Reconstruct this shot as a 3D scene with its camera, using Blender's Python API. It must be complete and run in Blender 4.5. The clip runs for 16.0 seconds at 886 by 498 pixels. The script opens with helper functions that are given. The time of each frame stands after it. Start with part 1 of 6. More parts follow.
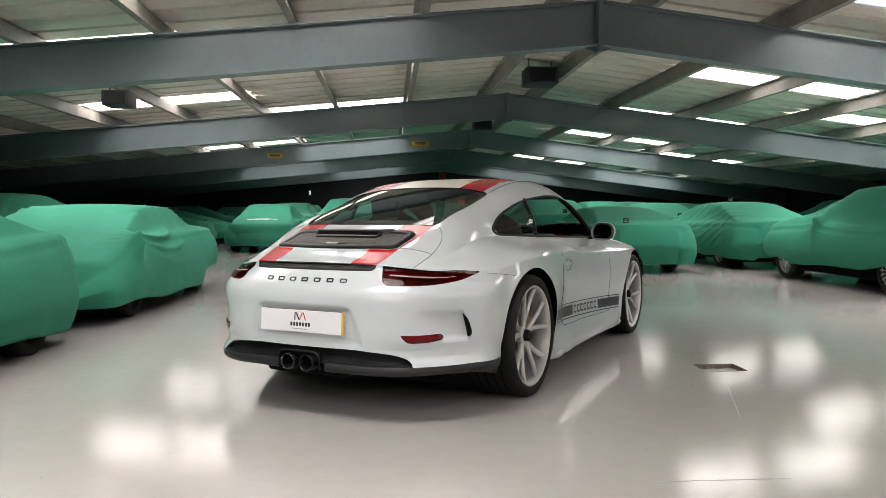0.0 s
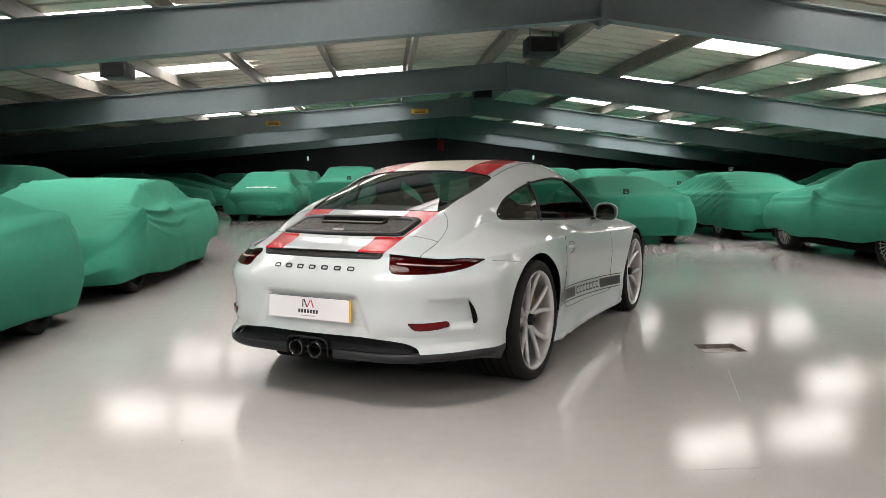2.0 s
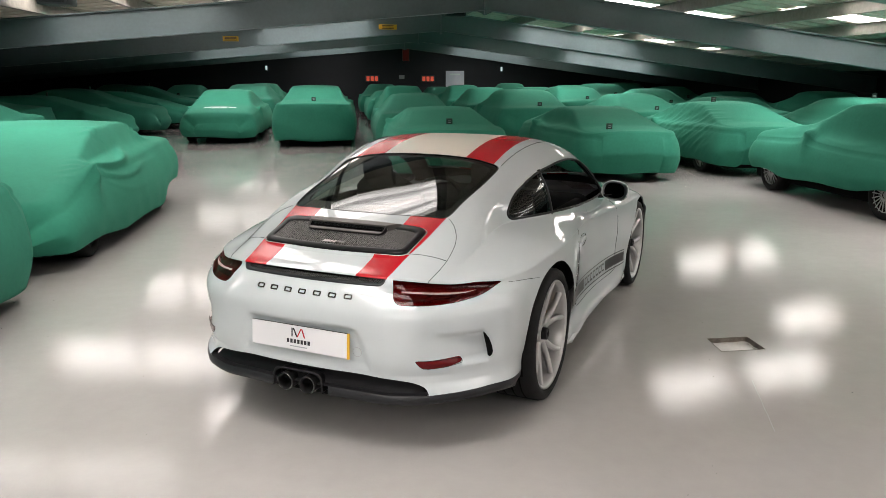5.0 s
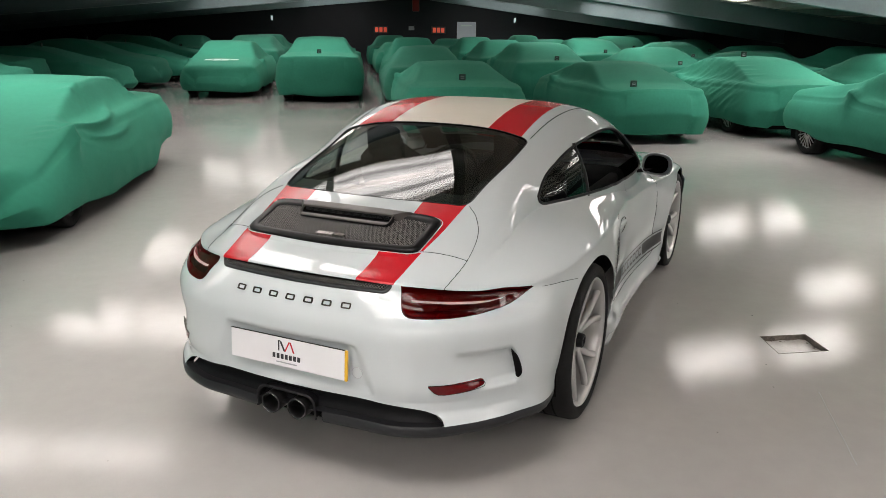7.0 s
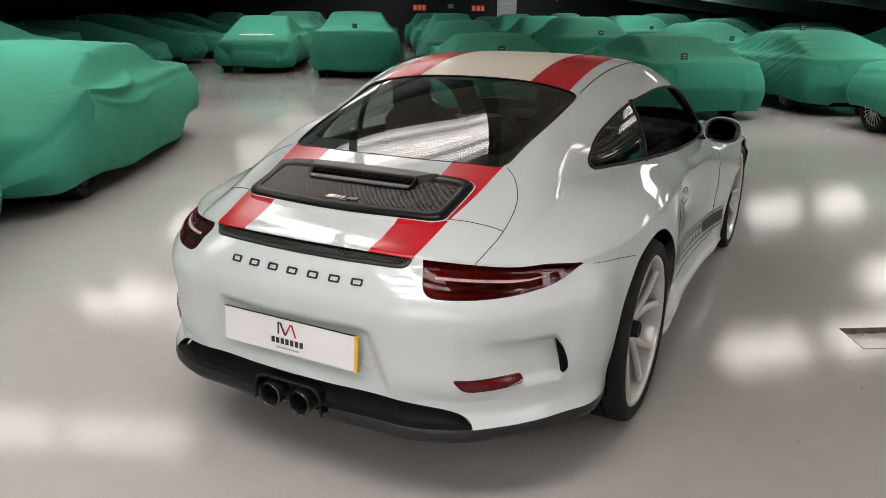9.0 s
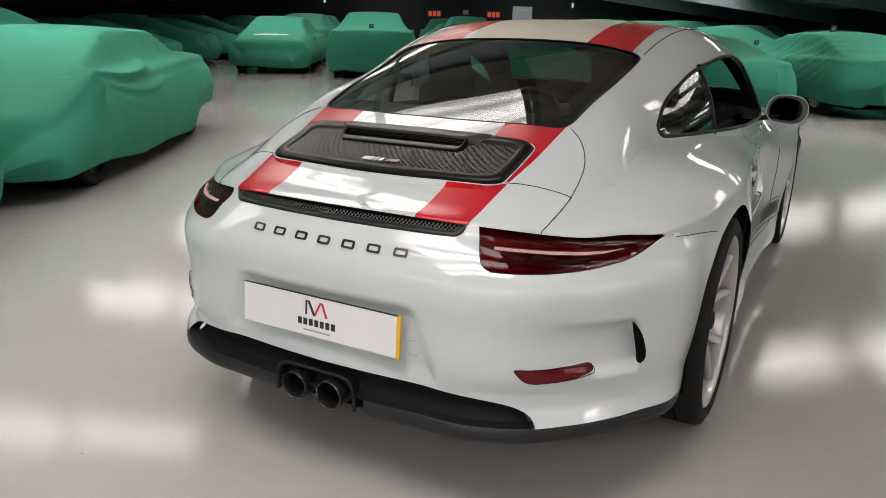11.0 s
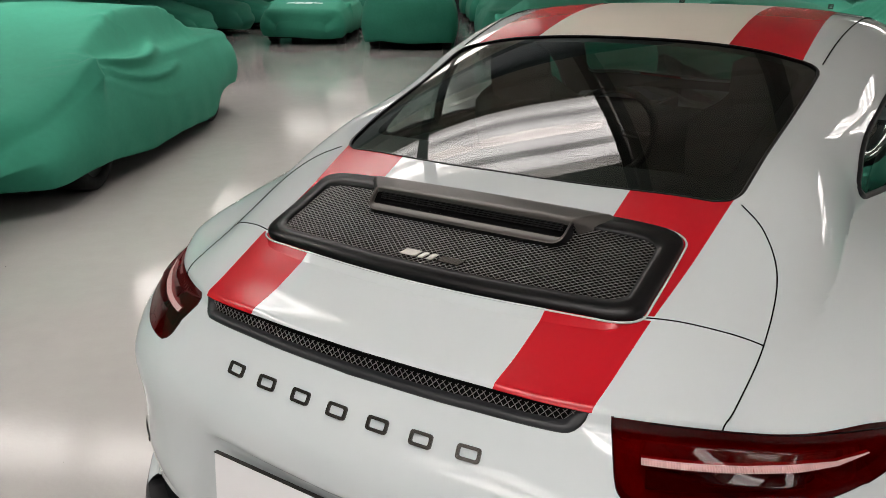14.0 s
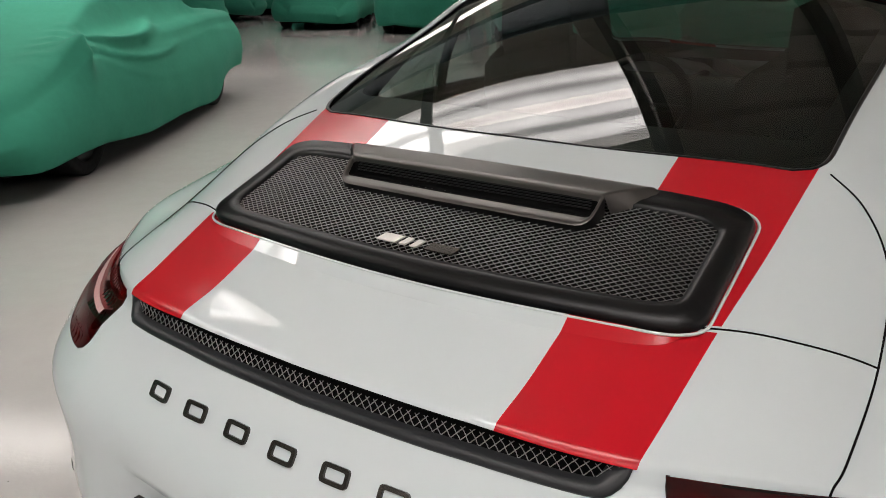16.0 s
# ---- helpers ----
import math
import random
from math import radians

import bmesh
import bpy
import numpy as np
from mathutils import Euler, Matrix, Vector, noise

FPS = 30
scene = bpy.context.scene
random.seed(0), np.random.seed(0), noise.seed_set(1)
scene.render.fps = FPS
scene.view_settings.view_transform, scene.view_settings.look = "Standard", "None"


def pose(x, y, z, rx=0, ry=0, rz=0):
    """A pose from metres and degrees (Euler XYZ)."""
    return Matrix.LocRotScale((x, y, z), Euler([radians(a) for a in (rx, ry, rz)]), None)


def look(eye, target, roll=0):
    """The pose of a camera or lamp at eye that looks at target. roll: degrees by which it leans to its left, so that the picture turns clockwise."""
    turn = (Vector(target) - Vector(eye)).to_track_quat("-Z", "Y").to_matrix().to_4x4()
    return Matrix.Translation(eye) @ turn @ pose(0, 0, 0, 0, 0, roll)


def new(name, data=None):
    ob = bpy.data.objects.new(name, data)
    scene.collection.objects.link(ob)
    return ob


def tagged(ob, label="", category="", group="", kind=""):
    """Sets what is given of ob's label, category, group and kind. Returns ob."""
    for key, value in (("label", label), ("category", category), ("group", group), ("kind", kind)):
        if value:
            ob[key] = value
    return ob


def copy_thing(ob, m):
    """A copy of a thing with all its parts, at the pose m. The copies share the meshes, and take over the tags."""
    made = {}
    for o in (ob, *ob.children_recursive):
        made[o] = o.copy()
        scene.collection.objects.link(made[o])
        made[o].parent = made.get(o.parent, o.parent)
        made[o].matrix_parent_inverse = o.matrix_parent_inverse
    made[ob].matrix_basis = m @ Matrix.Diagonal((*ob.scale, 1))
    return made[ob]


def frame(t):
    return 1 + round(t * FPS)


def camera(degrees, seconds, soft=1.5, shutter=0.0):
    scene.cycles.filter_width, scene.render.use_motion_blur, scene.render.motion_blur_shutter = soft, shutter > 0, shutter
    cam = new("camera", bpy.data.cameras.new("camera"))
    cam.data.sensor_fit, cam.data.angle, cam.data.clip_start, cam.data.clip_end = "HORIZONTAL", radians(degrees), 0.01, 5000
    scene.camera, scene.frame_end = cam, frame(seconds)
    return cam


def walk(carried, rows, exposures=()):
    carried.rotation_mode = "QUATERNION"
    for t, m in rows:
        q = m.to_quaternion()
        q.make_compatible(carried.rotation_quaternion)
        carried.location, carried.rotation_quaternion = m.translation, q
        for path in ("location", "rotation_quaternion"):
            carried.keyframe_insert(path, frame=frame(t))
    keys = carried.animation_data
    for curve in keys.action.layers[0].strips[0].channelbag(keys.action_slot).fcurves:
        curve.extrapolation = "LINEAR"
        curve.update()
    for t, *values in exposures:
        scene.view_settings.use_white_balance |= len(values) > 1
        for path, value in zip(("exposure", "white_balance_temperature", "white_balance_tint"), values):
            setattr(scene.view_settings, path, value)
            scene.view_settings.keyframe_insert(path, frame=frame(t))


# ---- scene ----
cam = camera(61.1, 16.0, soft=0.65)
PATH = [
    (0, (2.399, -3.983, 1.054), (1.475, -2.213, 0.953), -0.3),
    (0.5, (2.388, -3.994, 1.019), (1.466, -2.223, 0.899), -0.5),
    (1, (2.386, -4.021, 1.006), (1.466, -2.251, 0.855), -0.6),
    (1.5, (2.382, -4.031, 1.051), (1.463, -2.263, 0.873), -0.5),
    (2, (2.373, -4.025, 1.181), (1.457, -2.258, 0.983), -0.3),
    (2.5, (2.329, -3.982, 1.356), (1.425, -2.212, 1.133), -0.3),
    (3, (2.268, -3.879, 1.502), (1.381, -2.108, 1.23), -0.4),
    (3.5, (2.188, -3.789, 1.579), (1.324, -2.015, 1.251), -0.4),
    (4, (2.081, -3.757, 1.609), (1.25, -1.977, 1.233), -0.4),
    (6.5, (1.686, -3.174, 1.676), (0.879, -1.424, 1.143), 0.5),
    (7, (1.602, -3.026, 1.662), (0.79, -1.289, 1.095), 0.5),
    (7.5, (1.554, -2.868, 1.626), (0.732, -1.149, 1.018), 0.9),
    (8, (1.534, -2.772, 1.594), (0.689, -1.074, 0.958), 0.8),
    (8.5, (1.491, -2.696, 1.547), (0.612, -1.01, 0.924), 0.4),
    (11, (1.192, -2.438, 1.273), (0.274, -0.76, 0.688), 1.1),
    (11.5, (1.146, -2.396, 1.29), (0.23, -0.73, 0.67), 1.2),
    (12, (1.095, -2.287, 1.367), (0.167, -0.64, 0.713), 1.1),
    (12.5, (1.013, -2.12, 1.413), (0.055, -0.497, 0.744), 0.7),
    (13, (0.87, -1.961, 1.411), (-0.11, -0.351, 0.74), 0.4),
    (13.5, (0.755, -1.824, 1.383), (-0.231, -0.217, 0.715), 0.3),
    (14, (0.679, -1.704, 1.347), (-0.309, -0.101, 0.674), 0.4),
    (14.5, (0.616, -1.603, 1.312), (-0.379, -0.009, 0.627), 0.6),
    (15, (0.576, -1.521, 1.266), (-0.433, 0.06, 0.572), 0.4),
    (15.5, (0.557, -1.468, 1.248), (-0.46, 0.105, 0.548), 0.0),
    (16, (0.552, -1.427, 1.232), (-0.469, 0.145, 0.532), -0.1),
]
walk(cam, [(t, look(eye, target, roll)) for t, eye, target, roll in PATH], [(0.0, 0.0), (4.0, 0.0), (6.5, -0.08), (8.0, -0.18), (12.5, -0.28), (16.0, -0.34)])

# ---- light ----
world = bpy.data.worlds.new("world")
scene.world = world
world.use_nodes = True
wn = world.node_tree.nodes
sky = wn.new("ShaderNodeTexSky")
sky.sky_type, sky.sun_disc, sky.sun_elevation, sky.sun_rotation = "NISHITA", False, radians(50), radians(30)
world.node_tree.links.new(sky.outputs[0], wn["Background"].inputs[0])
wn["Background"].inputs[1].default_value = 0.1
ROOFLIGHT = 6.0            # brightness of the translucent rooflight sheets
SKYLIGHT = 3.7             # daylight that falls through them, mostly downwards

# the hall: u across, v along the ridge, turned against the car, which stands at the world's origin
HALL = radians(31.6)
HALL_M = Matrix.Rotation(HALL, 4, "Z")
RIDGE_U, BEAM_V, BAY, N_BEAM = 2.11, 3.05, 6.05, 8
U0, U1, V0, V1 = -15.0, 14.0, -16.0, 33.2
SLOPE_L, SLOPE_R, RIDGE_Z, BEAM_H = 0.088, 0.128, 3.19, 0.45
PURLIN_H = 0.19


# ---- materials ----
def mat(name, colour, rough=0.5, metal=0.0, coat=0.0, var=0.0, scale=3.0, bump=0.0, bscale=60.0, spec=0.5, coat_rough=0.03, rvar=0.0, sheen=0.0):
    """A surface: colour with blotches (var, scale) and fine relief (bump, bscale)."""
    m = bpy.data.materials.new(name)
    m.use_nodes = True
    nt = m.node_tree
    b = nt.nodes["Principled BSDF"]
    b.inputs["Base Color"].default_value = (*colour, 1)
    b.inputs["Roughness"].default_value = rough
    b.inputs["Metallic"].default_value = metal
    b.inputs["Coat Weight"].default_value = coat
    b.inputs["Coat Roughness"].default_value = coat_rough
    b.inputs["Coat IOR"].default_value = 1.5
    b.inputs["Specular IOR Level"].default_value = spec
    if sheen:
        b.inputs["Sheen Weight"].default_value = sheen
        b.inputs["Sheen Roughness"].default_value = 0.4
    tc = nt.nodes.new("ShaderNodeTexCoord")
    if var or rvar:
        n1 = nt.nodes.new("ShaderNodeTexNoise")
        n1.inputs["Scale"].default_value, n1.inputs["Detail"].default_value, n1.inputs["Roughness"].default_value = scale, 6, 0.62
        nt.links.new(tc.outputs["Object"], n1.inputs["Vector"])
        n2 = nt.nodes.new("ShaderNodeTexNoise")
        n2.inputs["Scale"].default_value, n2.inputs["Detail"].default_value = scale * 11, 3
        nt.links.new(tc.outputs["Object"], n2.inputs["Vector"])
        mixf = nt.nodes.new("ShaderNodeMix")
        mixf.inputs[0].default_value = 0.35
        nt.links.new(n1.outputs["Fac"], mixf.inputs[2])
        nt.links.new(n2.outputs["Fac"], mixf.inputs[3])
        if var:
            ramp = nt.nodes.new("ShaderNodeMapRange")
            ramp.inputs[1].default_value, ramp.inputs[2].default_value = 0.3, 0.7
            ramp.inputs[3].default_value, ramp.inputs[4].default_value = 1 - var, 1 + var
            nt.links.new(mixf.outputs[0], ramp.inputs[0])
            mul = nt.nodes.new("ShaderNodeMix")
            mul.data_type, mul.blend_type = "RGBA", "MULTIPLY"
            mul.inputs[0].default_value = 1
            mul.inputs[6].default_value = (*colour, 1)
            nt.links.new(ramp.outputs[0], mul.inputs[7])
            nt.links.new(mul.outputs[2], b.inputs["Base Color"])
        if rvar:
            rr = nt.nodes.new("ShaderNodeMapRange")
            rr.inputs[1].default_value, rr.inputs[2].default_value = 0.3, 0.7
            rr.inputs[3].default_value, rr.inputs[4].default_value = max(rough - rvar, 0.01), rough + rvar
            nt.links.new(mixf.outputs[0], rr.inputs[0])
            nt.links.new(rr.outputs[0], b.inputs["Roughness"])
    if bump:
        n3 = nt.nodes.new("ShaderNodeTexNoise")
        n3.inputs["Scale"].default_value, n3.inputs["Detail"].default_value = bscale, 4
        nt.links.new(tc.outputs["Object"], n3.inputs["Vector"])
        bp = nt.nodes.new("ShaderNodeBump")
        bp.inputs["Strength"].default_value, bp.inputs["Distance"].default_value = bump, 0.01
        nt.links.new(n3.outputs["Fac"], bp.inputs["Height"])
        nt.links.new(bp.outputs[0], b.inputs["Normal"])
    return m


def glass(name, tint, rough=0.0, base=0.052, edge=0.92):
    """A thin pane: tinted, with a mirror image that grows at grazing angles."""
    m = bpy.data.materials.new(name)
    m.use_nodes = True
    nt = m.node_tree
    nt.nodes.remove(nt.nodes["Principled BSDF"])
    out = nt.nodes["Material Output"]
    tr, gl, mx, fr = (nt.nodes.new(k) for k in ("ShaderNodeBsdfTransparent", "ShaderNodeBsdfGlossy", "ShaderNodeMixShader", "ShaderNodeLayerWeight"))
    pw, ad = (nt.nodes.new("ShaderNodeMath") for _ in range(2))
    tr.inputs[0].default_value = (*tint, 1)
    gl.inputs["Roughness"].default_value = rough
    fr.inputs[0].default_value = 0.5
    pw.operation, pw.inputs[1].default_value = "POWER", 4.6
    ad.operation, ad.inputs[1].default_value, ad.inputs[2].default_value = "MULTIPLY_ADD", edge, base
    nt.links.new(fr.outputs["Facing"], pw.inputs[0])
    nt.links.new(pw.outputs[0], ad.inputs[0])
    nt.links.new(ad.outputs[0], mx.inputs[0])
    nt.links.new(tr.outputs[0], mx.inputs[1])
    nt.links.new(gl.outputs[0], mx.inputs[2])
    nt.links.new(mx.outputs[0], out.inputs[0])
    return m


def striped_paint(name, base, stripe, cream):
    """Lacquered paint with two lengthwise stripes that draw closer towards the tail, on the upper side."""
    m = mat(name, base, rough=0.4, coat=1.0, coat_rough=0.012, bump=0.004, bscale=25, spec=0.0)
    nt = m.node_tree
    b = nt.nodes["Principled BSDF"]
    tc = nt.nodes["Texture Coordinate"]
    sep = nt.nodes.new("ShaderNodeSeparateXYZ")
    nt.links.new(tc.outputs["Object"], sep.inputs[0])

    def math_node(op, a, b2=None):
        n = nt.nodes.new("ShaderNodeMath")
        n.operation = op
        for k, v in enumerate((a, b2)):
            if v is None:
                continue
            if isinstance(v, (int, float)):
                n.inputs[k].default_value = v
            else:
                nt.links.new(v, n.inputs[k])
        return n.outputs[0]
    ax = math_node("ABSOLUTE", sep.outputs[0])
    grow = nt.nodes.new("ShaderNodeMapRange")
    grow.inputs[1].default_value, grow.inputs[2].default_value = -0.87, -0.30
    nt.links.new(sep.outputs[1], grow.inputs[0])
    inner = math_node("ADD", math_node("MULTIPLY", grow.outputs[0], 0.022), 0.240)
    outer = math_node("ADD", math_node("MULTIPLY", grow.outputs[0], 0.064), 0.378)
    f = math_node("MULTIPLY", math_node("GREATER_THAN", ax, inner), math_node("LESS_THAN", ax, outer))
    # the film stops short of the lid's seam on both sides
    off_seam = math_node("ABSOLUTE", math_node("SUBTRACT", sep.outputs[1], math_node("SUBTRACT", math_node("MULTIPLY", ax, 0.4), 0.804)))
    f = math_node("MULTIPLY", f, math_node("MAXIMUM", math_node("GREATER_THAN", off_seam, 0.0048), math_node("LESS_THAN", ax, 0.374)))
    # above the tail edge only
    f = math_node("MULTIPLY", f, math_node("GREATER_THAN", sep.outputs[2], 0.70))
    mx = nt.nodes.new("ShaderNodeMix")
    mx.data_type = "RGBA"
    nt.links.new(f, mx.inputs[0])
    mx.inputs[6].default_value, mx.inputs[7].default_value = (*base, 1), (*stripe, 1)
    # cream put into the roof's colour stands in for the ceiling mirrored there
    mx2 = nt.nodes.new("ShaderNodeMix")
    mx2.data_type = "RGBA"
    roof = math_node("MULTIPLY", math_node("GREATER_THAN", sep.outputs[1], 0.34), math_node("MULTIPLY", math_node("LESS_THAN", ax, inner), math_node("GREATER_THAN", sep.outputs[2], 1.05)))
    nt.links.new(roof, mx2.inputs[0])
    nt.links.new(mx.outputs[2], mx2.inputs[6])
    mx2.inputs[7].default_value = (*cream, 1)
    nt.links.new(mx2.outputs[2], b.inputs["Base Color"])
    # the stripes are satin film laid over the lacquer; the roof between is set satin too
    f = math_node("MAXIMUM", f, roof)
    for key, on_paint, on_satin in (("Coat Weight", 1.0, 0.0), ("Specular IOR Level", 0.0, 0.42), ("Roughness", 0.4, 0.24)):
        r = nt.nodes.new("ShaderNodeMapRange")
        r.inputs[3].default_value, r.inputs[4].default_value = on_paint, on_satin
        nt.links.new(f, r.inputs[0])
        nt.links.new(r.outputs[0], b.inputs[key])
    return m


WHITE = (0.515, 0.56, 0.574)
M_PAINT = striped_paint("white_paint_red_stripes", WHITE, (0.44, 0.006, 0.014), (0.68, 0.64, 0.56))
M_WHITE = mat("white_paint", WHITE, rough=0.4, coat=1.0, coat_rough=0.012, bump=0.004, bscale=25, spec=0.0)
M_BLACKPL = mat("black_plastic", (0.009, 0.009, 0.010), rough=0.48, spec=0.2, var=0.15, scale=20, bump=0.05, bscale=400)
M_SATIN = mat("satin_black", (0.02, 0.02, 0.021), rough=0.3, coat=0.2, bump=0.03, bscale=300)
M_FRAME = mat("satin_black_frame", (0.004, 0.004, 0.0045), rough=0.34, spec=0.24, bump=0.02, bscale=300)
# satin black made paler and warmer: the ceiling's sheen is in the colour
M_HUMP = mat("satin_black_sheen", (0.080, 0.074, 0.069), rough=0.33, metal=0.6, spec=0.4, bump=0.02, bscale=300)
M_LIP = mat("grey_black_plastic", (0.017, 0.018, 0.020), rough=0.42, spec=0.3, var=0.15, scale=20, bump=0.05, bscale=400)
M_GAP = mat("panel_gap", (0.005, 0.005, 0.005), rough=0.9, spec=0.05)
M_RUBBER = mat("tyre_rubber", (0.012, 0.012, 0.012), rough=0.75, spec=0.2, var=0.25, scale=14, bump=0.15, bscale=150)
M_RIM = mat("silver_rim", (0.52, 0.52, 0.515), rough=0.32, metal=0.45, coat=0.5, var=0.04, scale=8)
M_DISC = mat("brake_disc", (0.3, 0.3, 0.3), rough=0.35, metal=0.9, var=0.1, scale=30)
M_CALIPER = mat("yellow_caliper", (0.34, 0.22, 0.06), rough=0.45, coat=0.3)
M_DARKMETAL = mat("dark_tailpipe", (0.025, 0.025, 0.026), rough=0.3, metal=0.6)
M_MESH = mat("grille_wire", (0.34, 0.33, 0.32), rough=0.30, metal=0.85)
M_MESHBAR = mat("silver_bar", (0.62, 0.60, 0.57), rough=0.35, metal=0.3)
# near-black: underparts, and sheets that stand in for the shade inside hollows
M_CAVITY = mat("black_underparts_and_shade", (0.006, 0.006, 0.006), rough=0.9, spec=0.04)
M_RECESS = mat("black_duct", (0.006, 0.006, 0.007), rough=0.55, spec=0.12, var=0.15, scale=20)
M_CABIN = mat("black_cabin", (0.004, 0.004, 0.0045), rough=0.8, var=0.2, scale=9, bump=0.1, bscale=200, spec=0.12)
M_SEATCLOTH = mat("seat_cloth", (0.007, 0.007, 0.0075), rough=0.85, spec=0.1, var=0.2, scale=30, bump=0.2, bscale=300)
M_GLASS = glass("tinted_glass", (0.44, 0.49, 0.465), base=0.036)
M_SIDEGLASS = glass("side_glass", (0.70, 0.76, 0.72))
M_PLATE = mat("plate_white", (0.72, 0.72, 0.74), rough=0.3, coat=0.4)
M_YELLOW = mat("plate_yellow", (0.75, 0.42, 0.02), rough=0.3, coat=0.4)
M_INK = mat("ink_black", (0.02, 0.02, 0.025), rough=0.4)
M_INKRED = mat("ink_red", (0.5, 0.02, 0.03), rough=0.4)
M_INKGREY = mat("ink_grey", (0.33, 0.35, 0.36), rough=0.4)
M_BADGE = mat("badge_dark", (0.06, 0.055, 0.05), rough=0.25, metal=0.7)
M_TAIL = glass("tail_lamp_lens", (0.48, 0.014, 0.026), base=0.04, edge=0.45)
M_LAMPBOWL = mat("lamp_bowl", (0.17, 0.028, 0.032), rough=0.3, spec=0.4, var=0.5, scale=22)
M_LAMPSEAL = mat("lamp_seal", (0.03, 0.004, 0.006), rough=0.4, spec=0.2)
M_LAMPDARK = mat("lamp_dark_block", (0.05, 0.035, 0.036), rough=0.35, spec=0.3)
M_CLEARBAR = mat("lamp_bar", (0.52, 0.30, 0.30), rough=0.2)
M_REFLECTOR = mat("red_reflector", (0.11, 0.002, 0.004), rough=0.15, spec=0.25, coat=0.3, bump=0.1, bscale=500)
M_MIRROR = mat("mirror_glass", (0.7, 0.72, 0.72), rough=0.02, metal=1.0)
M_DECAL = mat("decal_grey", (0.022, 0.022, 0.024), rough=0.45, spec=0.3)

M_FLOOR = mat("grey_epoxy_floor", (0.372, 0.358, 0.347), rough=0.066, var=0.06, scale=0.9, rvar=0.02, bump=0.045, bscale=64, spec=0.39)
M_SHEET = mat("cream_roof_sheet", (0.74, 0.68, 0.60), rough=0.55, var=0.16, scale=1.4, bump=0.05, bscale=12)
M_STEEL = mat("grey_green_steel", (0.14, 0.18, 0.193), rough=0.42, var=0.12, scale=1.6, bump=0.05, bscale=40, coat=0.1)
M_WALL = mat("navy_wall", (0.006, 0.007, 0.011), rough=0.7, var=0.25, scale=1.0, bump=0.1, bscale=8)
M_DARKBOX = mat("dark_box", (0.02, 0.022, 0.028), rough=0.5, var=0.2, scale=10)
M_SIGNYEL = mat("yellow_sign", (0.62, 0.36, 0.02), rough=0.5, var=0.1, scale=12)
M_BOARD = mat("white_board", (0.5, 0.54, 0.6), rough=0.5, var=0.05, scale=6)
M_COVERS = [mat("green_cover_cloth" + x, c, rough=0.85, var=0.09, scale=2.2, bump=0.12, bscale=420, sheen=0.02, spec=0.12) for x, c in
            (("", (0.036, 0.212, 0.143)), ("_dull", (0.036, 0.186, 0.128)), ("_bright", (0.042, 0.240, 0.161)))]
M_COVERPRINT = mat("white_print", (0.6, 0.7, 0.66), rough=0.7)
M_TAG = mat("dark_tag", (0.015, 0.05, 0.035), rough=0.6)
M_HATCH = mat("hatch_metal", (0.60, 0.59, 0.57), rough=0.2, metal=0.0, var=0.2, scale=9, bump=0.12, bscale=30)


def emitter(name, colour, strength, ribs=False):
    m = bpy.data.materials.new(name)
    m.use_nodes = True
    nt = m.node_tree
    b = nt.nodes["Principled BSDF"]
    b.inputs["Base Color"].default_value = (*colour, 1)
    b.inputs["Emission Color"].default_value = (*colour, 1)
    b.inputs["Emission Strength"].default_value = strength
    b.inputs["Roughness"].default_value = 0.6
    if ribs:   # bright and dark bands put the ribs' shading into the glow; blotches are dirt
        tc = nt.nodes.new("ShaderNodeTexCoord")
        n = nt.nodes.new("ShaderNodeTexNoise")
        n.inputs["Scale"].default_value, n.inputs["Detail"].default_value = 2.5, 5
        nt.links.new(tc.outputs["Object"], n.inputs["Vector"])
        w = nt.nodes.new("ShaderNodeTexWave")
        w.bands_direction = "Y"
        w.inputs["Scale"].default_value = 1.57
        w.inputs["Distortion"].default_value = 0.3
        nt.links.new(tc.outputs["Object"], w.inputs["Vector"])
        a = nt.nodes.new("ShaderNodeMapRange")
        a.inputs[3].default_value, a.inputs[4].default_value = 0.50, 1.22
        nt.links.new(w.outputs["Fac"], a.inputs[0])
        c = nt.nodes.new("ShaderNodeMapRange")
        c.inputs[1].default_value, c.inputs[2].default_value, c.inputs[3].default_value, c.inputs[4].default_value = 0.25, 0.75, 0.75 * strength, 1.2 * strength
        nt.links.new(n.outputs["Fac"], c.inputs[0])
        mu = nt.nodes.new("ShaderNodeMath")
        mu.operation = "MULTIPLY"
        nt.links.new(a.outputs[0], mu.inputs[0])
        nt.links.new(c.outputs[0], mu.inputs[1])
        nt.links.new(mu.outputs[0], b.inputs["Emission Strength"])
    return m


M_ROOFLIGHT = emitter("translucent_rooflight", (1.0, 0.948, 0.918), ROOFLIGHT, ribs=True)
M_REDLAMP = emitter("red_wall_lamp", (0.9, 0.12, 0.07), 0.35)
M_DOTLAMP = emitter("small_wall_light", (0.7, 0.9, 0.9), 0.8)


# ---- mesh helpers ----
def mesh_object(name, verts, faces, material, parent=None, label="", smooth=True):
    me = bpy.data.meshes.new(name)
    me.from_pydata([tuple(map(float, v)) for v in verts], [], [tuple(map(int, f)) for f in faces])
    for m in (material if isinstance(material, (list, tuple)) else [material]):
        me.materials.append(m)
    if smooth:
        me.polygons.foreach_set("use_smooth", [True] * len(me.polygons))
    me.update()
    ob = new(name, me)
    if parent is not None:
        ob.parent = parent
    if label:
        ob["label"] = label
    return ob


